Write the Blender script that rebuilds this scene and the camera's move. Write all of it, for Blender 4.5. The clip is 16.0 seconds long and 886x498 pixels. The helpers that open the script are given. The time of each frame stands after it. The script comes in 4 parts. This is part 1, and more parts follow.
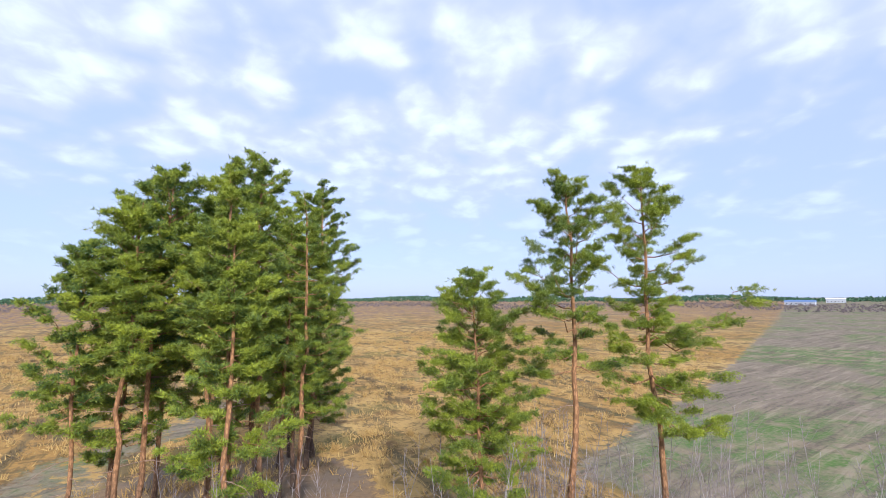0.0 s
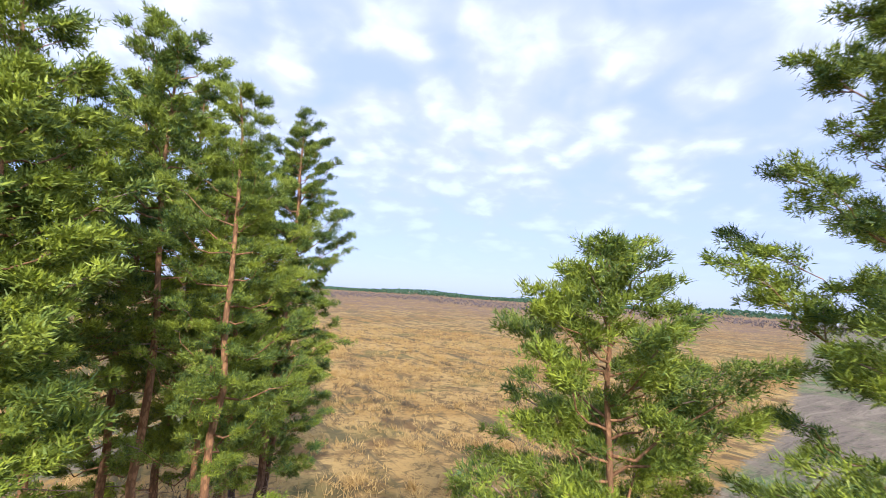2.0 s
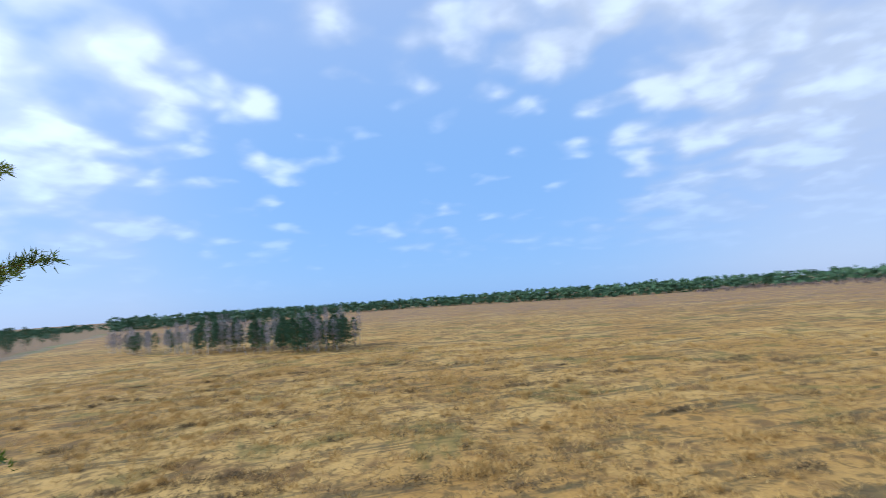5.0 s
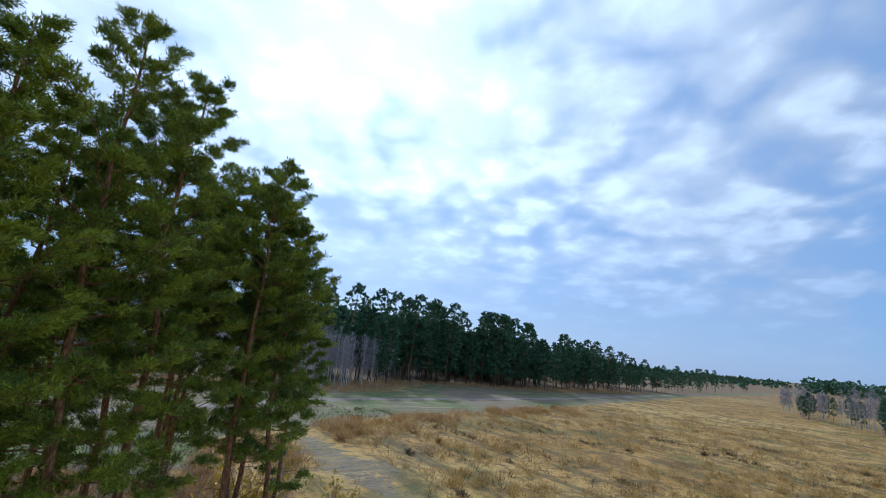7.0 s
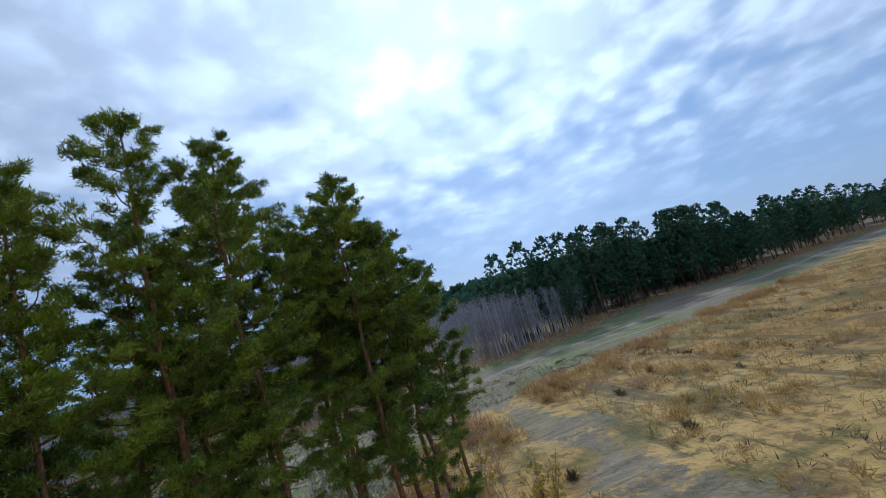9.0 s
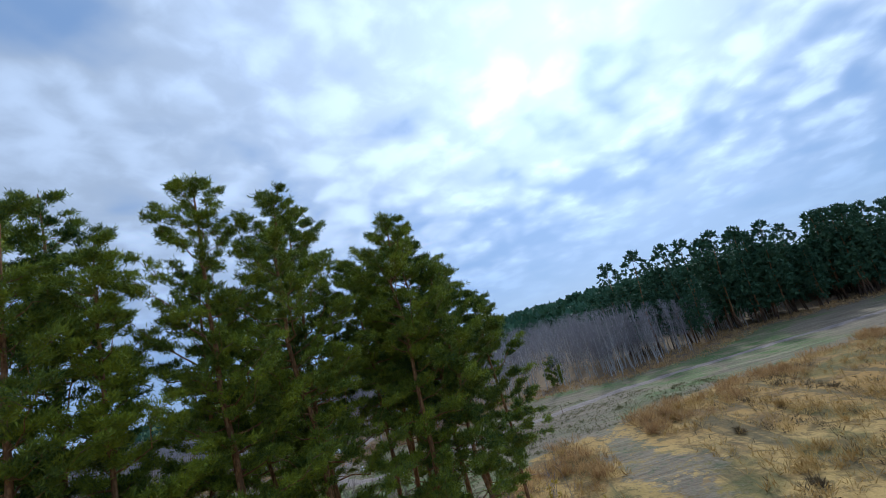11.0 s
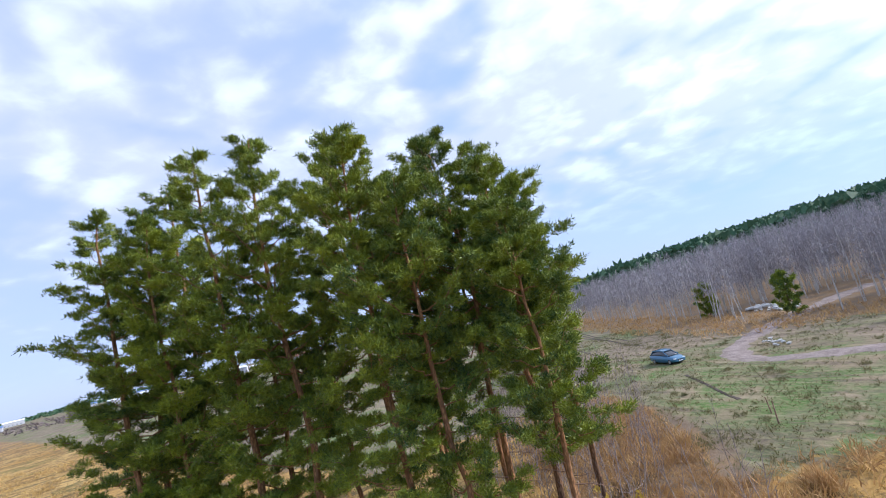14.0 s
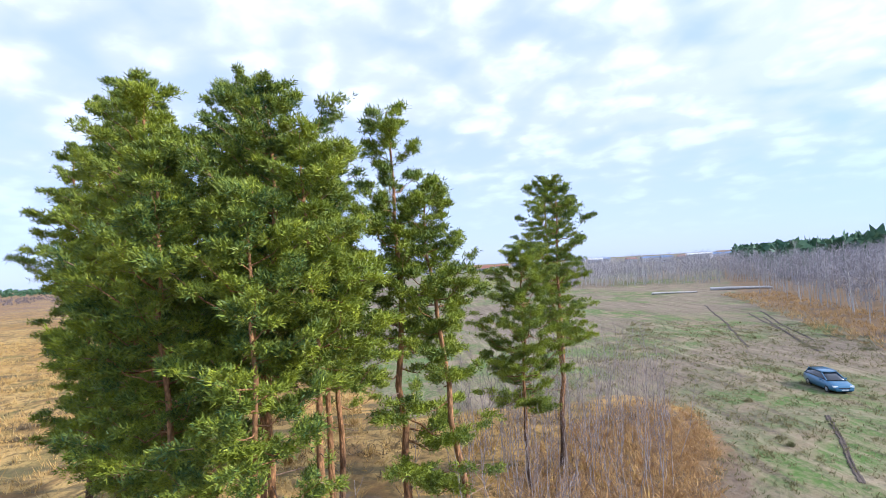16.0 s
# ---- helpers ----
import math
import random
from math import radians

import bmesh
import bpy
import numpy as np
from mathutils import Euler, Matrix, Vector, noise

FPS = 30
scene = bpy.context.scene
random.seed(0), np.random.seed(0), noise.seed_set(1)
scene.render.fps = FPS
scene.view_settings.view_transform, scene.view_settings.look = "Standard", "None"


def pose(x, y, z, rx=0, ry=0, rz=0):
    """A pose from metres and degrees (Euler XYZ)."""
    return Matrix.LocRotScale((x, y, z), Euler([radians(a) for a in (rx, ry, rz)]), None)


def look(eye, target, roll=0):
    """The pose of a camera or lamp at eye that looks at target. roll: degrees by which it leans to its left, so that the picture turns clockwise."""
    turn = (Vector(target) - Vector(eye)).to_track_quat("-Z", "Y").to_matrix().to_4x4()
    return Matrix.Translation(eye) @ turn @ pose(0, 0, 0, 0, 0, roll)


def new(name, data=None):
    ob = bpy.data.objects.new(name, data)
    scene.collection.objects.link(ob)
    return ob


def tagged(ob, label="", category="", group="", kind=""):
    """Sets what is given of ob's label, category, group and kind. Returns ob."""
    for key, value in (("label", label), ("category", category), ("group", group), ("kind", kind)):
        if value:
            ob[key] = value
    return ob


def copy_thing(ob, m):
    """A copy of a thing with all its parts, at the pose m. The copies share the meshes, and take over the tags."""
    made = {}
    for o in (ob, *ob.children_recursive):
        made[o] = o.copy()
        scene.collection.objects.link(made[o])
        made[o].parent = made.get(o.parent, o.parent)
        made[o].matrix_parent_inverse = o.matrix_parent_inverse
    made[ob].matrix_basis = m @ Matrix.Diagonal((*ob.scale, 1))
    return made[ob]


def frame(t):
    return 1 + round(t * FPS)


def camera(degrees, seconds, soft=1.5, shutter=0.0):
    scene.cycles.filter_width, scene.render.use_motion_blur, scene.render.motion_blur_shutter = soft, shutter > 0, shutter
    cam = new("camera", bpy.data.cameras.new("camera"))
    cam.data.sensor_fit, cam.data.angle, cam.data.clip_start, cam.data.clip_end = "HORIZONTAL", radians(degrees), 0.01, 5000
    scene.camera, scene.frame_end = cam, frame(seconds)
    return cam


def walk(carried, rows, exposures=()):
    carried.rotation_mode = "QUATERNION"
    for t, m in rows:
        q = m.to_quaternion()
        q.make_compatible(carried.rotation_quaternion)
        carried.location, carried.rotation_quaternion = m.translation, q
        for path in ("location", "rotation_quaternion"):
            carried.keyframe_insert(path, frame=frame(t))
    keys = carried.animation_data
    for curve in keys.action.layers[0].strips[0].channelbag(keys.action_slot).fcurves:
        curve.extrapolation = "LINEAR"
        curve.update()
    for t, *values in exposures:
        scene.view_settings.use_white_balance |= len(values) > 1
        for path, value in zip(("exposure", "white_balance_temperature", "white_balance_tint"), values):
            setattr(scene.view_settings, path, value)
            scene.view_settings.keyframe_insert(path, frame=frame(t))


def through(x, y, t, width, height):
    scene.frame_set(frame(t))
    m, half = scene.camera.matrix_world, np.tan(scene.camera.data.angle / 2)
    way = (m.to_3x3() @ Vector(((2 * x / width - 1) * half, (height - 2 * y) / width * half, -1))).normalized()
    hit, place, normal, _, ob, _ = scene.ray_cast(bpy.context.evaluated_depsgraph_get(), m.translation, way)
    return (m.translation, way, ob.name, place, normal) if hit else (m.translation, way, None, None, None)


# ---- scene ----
LENS = 86.0
cam = camera(LENS, 16.0, soft=0.5, shutter=0.12)
# seconds, x, y, z, pitch, roll, yaw
PATH = [
    (0, 0.20, 3.00, 12.26, 5.76, 0.15, 0.50),
    (0.5, -0.27, 5.99, 12.62, 5.37, 2.08, 0.06),
    (1, -0.65, 9.15, 12.77, 4.85, -0.66, 0.52),
    (1.5, -0.88, 12.26, 12.61, 5.45, -2.68, 1.04),
    (2, -1.13, 15.48, 12.44, 5.18, -3.66, 1.46),
    (2.5, -1.52, 18.89, 12.24, 7.50, -7.47, 3.48),
    (3, -1.87, 22.79, 11.76, 8.03, -5.88, 6.67),
    (3.2, -2.24, 24.66, 11.61, 7.74, -3.26, 7.26),
    (3.6, -2.70, 29.60, 11.60, 7.40, -1.50, 14.00),
    (4.2, -2.90, 40.40, 12.00, 7.00, 1.00, 44.00),
    (4.7, -4.30, 49.80, 12.40, 6.40, 2.90, 82.00),
    (5.1, -8.30, 54.00, 12.60, 5.80, 4.30, 116.00),
    (5.5, -12.75, 53.34, 12.44, 5.81, 5.27, 137.03),
    (6, -17.57, 51.41, 11.97, 6.90, 4.79, 151.43),
    (6.5, -21.30, 50.77, 11.14, 9.90, 0.20, 166.15),
    (7, -23.30, 49.20, 10.95, 11.62, -5.52, 180.39),
    (7.5, -24.44, 48.29, 11.23, 10.70, 4.62, 189.00),
    (8, -25.09, 47.29, 11.52, 6.76, 17.14, 194.43),
    (8.5, -25.53, 46.00, 11.35, 7.74, 17.89, 199.66),
    (9.2, -26.20, 45.35, 11.40, 8.70, 16.00, 204.80),
    (9.8, -26.95, 45.12, 11.60, 10.30, 15.00, 209.30),
    (10.3, -27.70, 44.95, 11.75, 11.80, 14.20, 212.80),
    (10.8, -28.40, 44.52, 11.85, 12.98, 13.85, 216.19),
    (11, -28.58, 43.92, 11.87, 13.15, 14.91, 217.90),
    (11.5, -29.29, 41.23, 11.78, 14.15, 14.89, 224.85),
    (12, -29.81, 38.47, 11.66, 16.10, 11.92, 236.06),
    (12.5, -30.84, 35.60, 11.36, 17.32, 11.01, 246.60),
    (13, -31.86, 31.29, 11.29, 11.78, 8.97, 258.15),
    (13.5, -31.25, 27.62, 11.68, 10.15, 10.66, 266.95),
    (14, -30.89, 24.05, 11.41, 8.06, 13.33, 277.32),
    (14.5, -29.65, 21.07, 11.77, 5.12, 15.74, 283.96),
    (15, -28.24, 18.60, 11.98, 1.37, 16.50, 289.99),
    (15.5, -25.54, 15.94, 12.10, 2.23, 11.22, 295.34),
    (16, -22.84, 13.42, 12.43, 1.96, 3.30, 301.03),
]
# seconds, stops, white balance
EXPOSURES = [(0.0, 0.24, 5450, 19), (3.0, 0.4, 5450, 22), (5.5, -0.2, 5200, 8), (6.5, -0.38, 5050, 7), (8.5, -0.7, 5050, 7), (11.0, -0.67, 5050, 7), (12.5, -0.42, 4950, 9), (13.0, -0.1, 5350, 15), (13.5, 0.1, 5400, 17), (14.5, 0.35, 5500, 18), (16.0, 0.46, 5400, 18)]
walk(cam, [(t, pose(x, y, z, 90 + p, r, w)) for t, x, y, z, p, r, w in PATH], EXPOSURES)

# ---- world, sun ----
SUN_BEARING, SUN_HEIGHT = 194.0, 29.5


def bearing(b, h=0.0):
    """A direction from a bearing (degrees to the left of +y) and a height."""
    b, h = radians(b), radians(h)
    return Vector((-math.sin(b) * math.cos(h), math.cos(b) * math.cos(h), math.sin(h)))


class Nodes:
    """Short hand for node trees."""

    def __init__(self, tree):
        self.t = tree
        tree.nodes.clear()

    def n(self, kind, ins=None, **props):
        node = self.t.nodes.new(kind)
        for k, v in props.items():
            setattr(node, k, v)
        for k, v in (ins or {}).items():
            if isinstance(v, bpy.types.NodeSocket):
                self.t.links.new(v, node.inputs[k])
            else:
                node.inputs[k].default_value = v
        return node

    def math(self, op, a, b=0.0, c=0.0, clamp=False):
        return self.n("ShaderNodeMath", {0: a, 1: b, 2: c}, operation=op, use_clamp=clamp).outputs[0]

    def mix(self, f, a, b):
        node = self.n("ShaderNodeMix", {0: f, 6: a, 7: b}, data_type="RGBA")
        return node.outputs[2]

    def ramp(self, f, lo, hi):
        return self.n("ShaderNodeMapRange", {0: f, 1: lo, 2: hi, 3: 0.0, 4: 1.0}, interpolation_type="SMOOTHSTEP").outputs[0]

    def noise(self, vec, scale, detail=4.0, rough=0.55, distort=0.0):
        return self.n("ShaderNodeTexNoise", {"Vector": vec, "Scale": scale, "Detail": detail, "Roughness": rough, "Distortion": distort}).outputs[0]


def build_world():
    world = bpy.data.worlds.new("world")
    scene.world = world
    world.use_nodes = True
    k = Nodes(world.node_tree)
    sky = k.n("ShaderNodeTexSky", sky_type="NISHITA", sun_disc=False, sun_elevation=radians(SUN_HEIGHT), sun_rotation=radians(-SUN_BEARING), air_density=1.0, dust_density=0.6, ozone_density=1.5)
    way = k.n("ShaderNodeTexCoord").outputs["Generated"]
    xyz = k.n("ShaderNodeSeparateXYZ", {0: way})
    up = k.math("MAXIMUM", xyz.outputs[2], 0.0)
    flat = k.math("DIVIDE", 1.0, k.math("ADD", up, 0.26))
    plane = k.n("ShaderNodeVectorMath", {0: way, "Scale": flat}, operation="SCALE").outputs[0]
    plane = k.n("ShaderNodeMapping", {0: plane, 3: (1.0, 0.9, 0.0)}).outputs[0]
    big = k.noise(plane, 0.9, 2.0, 0.5, 0.3)
    stir = k.n("ShaderNodeTexNoise", {"Vector": plane, "Scale": 2.6, "Detail": 3.0}).outputs[1]
    stirred = k.n("ShaderNodeVectorMath", {0: stir, 1: (0.22, 0.22, 0.0), 2: plane}, operation="MULTIPLY_ADD").outputs[0]
    cell = k.n("ShaderNodeTexVoronoi", {"Vector": stirred, "Scale": 5.2, "Smoothness": 0.55, "Detail": 1.5, "Roughness": 0.45}, feature="SMOOTH_F1").outputs["Distance"]
    puffs = k.math("ADD", k.math("MULTIPLY", k.noise(plane, 2.6, 4.0, 0.5, 0.2), 0.38), k.math("MULTIPLY", k.math("SUBTRACT", 1.0, cell), 0.64))
    fine = k.noise(plane, 11.0, 4.0, 0.5, 0.3)
    dens = k.math("ADD", k.math("MULTIPLY", big, 0.55), k.math("ADD", k.math("MULTIPLY", puffs, 0.60), k.math("MULTIPLY", fine, 0.14)))
    toward = k.n("ShaderNodeVectorMath", {0: way, 1: bearing(SUN_BEARING, SUN_HEIGHT)}, operation="DOT_PRODUCT").outputs["Value"]
    near = k.math("MAXIMUM", toward, 0.0)
    west = k.n("ShaderNodeVectorMath", {0: way, 1: bearing(110, 12)}, operation="DOT_PRODUCT").outputs["Value"]
    east = k.n("ShaderNodeVectorMath", {0: way, 1: bearing(296, 38)}, operation="DOT_PRODUCT").outputs["Value"]
    open_part = k.math("MULTIPLY", k.ramp(west, 0.72, 0.99), k.ramp(up, 0.75, 0.25))
    cover = k.ramp(k.math("SUBTRACT", k.math("ADD", dens, k.math("MULTIPLY", near, 0.04)), k.math("ADD", k.math("MULTIPLY", open_part, 0.19), k.math("MULTIPLY", k.ramp(east, 0.70, 0.98), 0.02))), 0.37, 0.60)
    glow = k.math("ADD", k.math("POWER", near, 6.0), k.math("MULTIPLY", k.math("POWER", near, 40.0), 0.7))
    shade = k.math("ADD", 0.80, k.math("MULTIPLY", k.ramp(k.math("ADD", k.math("MULTIPLY", puffs, 0.6), k.math("MULTIPLY", fine, 0.4)), 0.36, 0.62), 0.32))
    white = k.math("MULTIPLY", k.math("ADD", k.math("ADD", 7.8, k.math("MULTIPLY", k.math("POWER", near, 2.0), 1.6)), k.math("MULTIPLY", glow, 6.5)), shade)
    tint = k.mix(k.ramp(up, 0.02, 0.45), (0.76, 0.85, 1.0, 1), (0.86, 0.91, 1.0, 1))
    cloud = k.n("ShaderNodeVectorMath", {0: tint, "Scale": white}, operation="SCALE").outputs[0]
    gap = k.math("MAXIMUM", open_part, k.math("MULTIPLY", k.ramp(toward, 0.05, 0.65), 0.45))
    blue = k.mix(gap, (0.69, 0.79, 1.0, 1), (0.42, 0.68, 1.06, 1))
    haze = k.n("ShaderNodeVectorMath", {0: blue, "Scale": k.math("ADD", 6.9, k.math("MULTIPLY", glow, 2.0))}, operation="SCALE").outputs[0]
    clear = k.mix(0.80, sky.outputs[0], haze)
    veil = k.math("MULTIPLY", cover, k.ramp(up, 0.0, 0.30))
    col = k.mix(veil, clear, cloud)
    bg = k.n("ShaderNodeBackground", {0: col, 1: 0.12})
    k.n("ShaderNodeOutputWorld", {0: bg.outputs[0]})


build_world()
sun = new("sun", bpy.data.lights.new("sun", "SUN"))
sun.data.energy, sun.data.angle, sun.data.color = 4.4, radians(3.0), (1.0, 0.89, 0.70)
sun.matrix_world = look(bearing(SUN_BEARING, SUN_HEIGHT) * 100, (0, 0, 0))


# ---- materials ----
def material(name, rough=0.8, spec=0.3):
    m = bpy.data.materials.new(name)
    m.use_nodes = True
    k = Nodes(m.node_tree)
    b = k.n("ShaderNodeBsdfPrincipled", {"Roughness": rough, "Specular IOR Level": spec})
    out = k.n("ShaderNodeOutputMaterial", {0: b.outputs[0]})
    return m, k, b, out


def link(k, a, node, slot):
    k.t.links.new(a, node.inputs[slot])


def bump(k, b, height, strength, dist):
    link(k, k.n("ShaderNodeBump", {"Height": height, "Strength": strength, "Distance": dist}).outputs[0], b, "Normal")


def leaf_material(name, a, c, rough=0.6, through=0.25):
    """Needles or leaves: varied from piece to piece and in soft patches, a little light comes through."""
    m, k, b, out = material(name, rough, 0.25)
    pos = k.n("ShaderNodeTexCoord").outputs["Object"]
    own = k.n("ShaderNodeNewGeometry").outputs["Random Per Island"]
    tree = k.n("ShaderNodeObjectInfo").outputs["Random"]
    patch = k.ramp(k.noise(pos, 0.9, 2.0), 0.35, 0.65)
    f = k.math("ADD", k.math("MULTIPLY", own, 0.45), k.math("ADD", k.math("MULTIPLY", patch, 0.4), k.math("MULTIPLY", tree, 0.25)), clamp=True)
    col = k.mix(f, (*a, 1), (*c, 1))
    link(k, col, b, "Base Color")
    tr = k.n("ShaderNodeBsdfTranslucent", {0: col})
    link(k, k.n("ShaderNodeMixShader", {0: through, 1: b.outputs[0], 2: tr.outputs[0]}).outputs[0], out, 0)
    return m


def pine_bark():
    m, k, b, out = material("pine_bark", 0.9, 0.15)
    pos = k.n("ShaderNodeTexCoord").outputs["Object"]
    z = k.n("ShaderNodeSeparateXYZ", {0: pos}).outputs[2]
    plates = k.n("ShaderNodeTexVoronoi", {"Vector": k.n("ShaderNodeMapping", {0: pos, 3: (6, 6, 2.2)}).outputs[0], "Scale": 2.0}).outputs["Distance"]
    grain = k.noise(k.n("ShaderNodeMapping", {0: pos, 3: (9, 9, 2)}).outputs[0], 3.0, 6.0, 0.6)
    high = k.ramp(k.math("ADD", z, k.math("MULTIPLY", grain, 5.0)), 3.5, 9.0)
    low = k.mix(grain, (0.075, 0.052, 0.04, 1), (0.16, 0.115, 0.085, 1))
    orange = k.mix(grain, (0.30, 0.145, 0.06, 1), (0.52, 0.29, 0.135, 1))
    col = k.mix(high, low, orange)
    col = k.mix(k.math("MULTIPLY", k.ramp(plates, 0.35, 0.55), 0.45), col, (0.05, 0.03, 0.02, 1))
    link(k, col, b, "Base Color")
    bump(k, b, k.math("ADD", plates, grain), 0.7, 0.05)
    return m


def plain_wood(name, a, c, scale=3.0):
    m, k, b, out = material(name, 0.85, 0.2)
    pos = k.n("ShaderNodeTexCoord").outputs["Object"]
    g = k.noise(k.n("ShaderNodeMapping", {0: pos, 3: (4, 4, 1)}).outputs[0], scale, 5.0)
    tree = k.n("ShaderNodeObjectInfo").outputs["Random"]
    link(k, k.mix(k.math("ADD", k.ramp(g, 0.3, 0.7), k.math("MULTIPLY", tree, 0.3), clamp=True), (*a, 1), (*c, 1)), b, "Base Color")
    bump(k, b, g, 0.4, 0.02)
    return m


def ground_material():
    m, k, b, out = material("ground", 0.95, 0.1)
    pos = k.n("ShaderNodeTexCoord").outputs["Object"]
    zone = k.n("ShaderNodeSeparateColor", {0: k.n("ShaderNodeVertexColor", layer_name="zone").outputs[0]})
    n1, n2, n3 = k.noise(pos, 0.035, 4.0, 0.6, 0.5), k.noise(pos, 0.22, 5.0, 0.62, 0.4), k.noise(pos, 2.4, 5.0, 0.65)
    along = k.n("ShaderNodeMapping", {0: pos, 2: (0, 0, radians(-122))}).outputs[0]
    n4 = k.noise(k.n("ShaderNodeMapping", {0: along, 3: (0.035, 0.42, 1)}).outputs[0], 1.0, 6.0, 0.62, 0.8)
    lanewise = k.n("ShaderNodeMapping", {0: pos, 2: (0, 0, radians(-37))}).outputs[0]
    n6 = k.noise(k.n("ShaderNodeMapping", {0: lanewise, 3: (0.07, 0.75, 1)}).outputs[0], 1.0, 6.0, 0.65, 1.0)
    n7 = k.noise(pos, 0.8, 6.0, 0.7, 0.6)
    straw = k.mix(k.ramp(n1, 0.35, 0.65), (0.37, 0.215, 0.06, 1), (0.49, 0.33, 0.115, 1))
    straw = k.mix(k.ramp(n2, 0.48, 0.64), straw, (0.19, 0.115, 0.045, 1))
    straw = k.mix(k.math("MULTIPLY", k.ramp(n7, 0.49, 0.60), 0.8), straw, (0.135, 0.095, 0.04, 1))
    straw = k.mix(k.math("MULTIPLY", k.ramp(n4, 0.52, 0.62), 0.78), straw, (0.10, 0.085, 0.045, 1))
    straw = k.mix(k.math("MULTIPLY", k.ramp(k.noise(pos, 0.09, 5.0, 0.6, 0.8), 0.54, 0.64), 0.6), straw, (0.105, 0.11, 0.035, 1))
    straw = k.mix(k.math("MULTIPLY", k.ramp(n3, 0.45, 0.75), 0.55), straw, (0.20, 0.135, 0.06, 1))
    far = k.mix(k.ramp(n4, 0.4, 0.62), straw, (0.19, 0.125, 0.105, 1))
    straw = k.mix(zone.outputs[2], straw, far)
    turf = k.mix(k.ramp(n2, 0.44, 0.64), (0.09, 0.155, 0.038, 1), (0.24, 0.19, 0.12, 1))
    turf = k.mix(k.ramp(k.math("ADD", n1, k.math("MULTIPLY", n7, 0.12)), 0.46, 0.62), turf, (0.205, 0.162, 0.118, 1))
    turf = k.mix(k.math("MULTIPLY", k.ramp(n6, 0.50, 0.62), 0.75), turf, (0.11, 0.085, 0.065, 1))
    turf = k.mix(k.math("MULTIPLY", k.ramp(n6, 0.46, 0.38), 0.5), turf, (0.34, 0.28, 0.19, 1))
    turf = k.mix(k.math("MULTIPLY", k.ramp(n7, 0.54, 0.66), 0.6), turf, (0.075, 0.105, 0.04, 1))
    turf = k.mix(k.math("MULTIPLY", k.ramp(n3, 0.4, 0.7), 0.6), turf, (0.26, 0.215, 0.13, 1))
    litter = k.mix(k.ramp(n2, 0.35, 0.65), (0.25, 0.165, 0.085, 1), (0.18, 0.14, 0.10, 1))
    litter = k.mix(k.math("MULTIPLY", k.ramp(n3, 0.45, 0.7), 0.6), litter, (0.15, 0.10, 0.06, 1))
    warp = k.math("ADD", k.math("MULTIPLY", k.math("SUBTRACT", n2, 0.5), 0.8), k.math("ADD", k.math("MULTIPLY", k.math("SUBTRACT", n7, 0.5), 1.3), k.math("MULTIPLY", k.math("SUBTRACT", n3, 0.5), 0.9)))
    col = k.mix(k.ramp(k.math("ADD", zone.outputs[0], warp), 0.35, 0.65), straw, turf)
    col = k.mix(k.ramp(k.math("ADD", zone.outputs[1], warp), 0.35, 0.65), col, litter)
    link(k, col, b, "Base Color")
    bump(k, b, k.math("ADD", k.math("MULTIPLY", n3, 0.5), n2), 0.7, 0.35)
    return m


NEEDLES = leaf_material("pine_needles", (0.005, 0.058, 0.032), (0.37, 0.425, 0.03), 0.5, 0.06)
# Far needles lean blue: a trace of distance haze put into the green.
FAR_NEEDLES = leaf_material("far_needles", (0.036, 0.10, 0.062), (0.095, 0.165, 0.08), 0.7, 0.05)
BARK = pine_bark()
BIRCH = plain_wood("birch_bark", (0.30, 0.27, 0.25), (0.58, 0.56, 0.53))
TWIGS = plain_wood("bare_twigs", (0.16, 0.125, 0.12), (0.28, 0.235, 0.225))
SAPLING = plain_wood("sapling_bark", (0.19, 0.15, 0.135), (0.38, 0.34, 0.315))
DEADWOOD = plain_wood("dead_wood", (0.20, 0.13, 0.09), (0.34, 0.23, 0.16))
STRAW = leaf_material("dry_grass", (0.33, 0.20, 0.06), (0.60, 0.43, 0.16), 0.8, 0.15)
HAZE_TWIGS = leaf_material("bare_birch_twigs", (0.21, 0.195, 0.205), (0.38, 0.36, 0.375), 0.8, 0.05)
WEEDS = leaf_material("dry_weeds", (0.25, 0.14, 0.06), (0.64, 0.43, 0.185), 0.8, 0.2)
SHRUB = leaf_material("withered_shrub", (0.10, 0.075, 0.045), (0.20, 0.15, 0.08), 0.8, 0.1)
TURF = leaf_material("short_turf", (0.10, 0.14, 0.05), (0.30, 0.24, 0.12), 0.8, 0.12)
FAR_SCRUB = leaf_material("far_scrub", (0.12, 0.095, 0.095), (0.22, 0.18, 0.17), 0.9, 0.05)
GROUND = ground_material()

# ---- ground ----
# the edge of the woods, and the near edge of the clearing, as corner points of the plan
WOODS = [(-2200, -2500), (-600, -690), (-127, -178), (-85, -140), (-58, -114), (-35, -105), (-14, -92), (-5, -58), (4, -50), (15, -47), (25, -40), (28, -28), (36, -16), (40, -8), (48, -8), (60, -3), (76, -1), (100, 4), (130, 10), (400, 20), (2500, 60)]
LANE = [(-2200, -2450), (-600, -670), (-125, -160), (-93, -117), (-50, -64), (-30, -40), (-17, -27), (-8, -11), (-2, 0), (-4, 10), (-6, 17), (1, 15.5), (8, 15.5), (19, 17), (21, 22), (14, 31), (9, 38), (20, 53), (34, 68), (63, 107), (182, 267), (1500, 2100)]
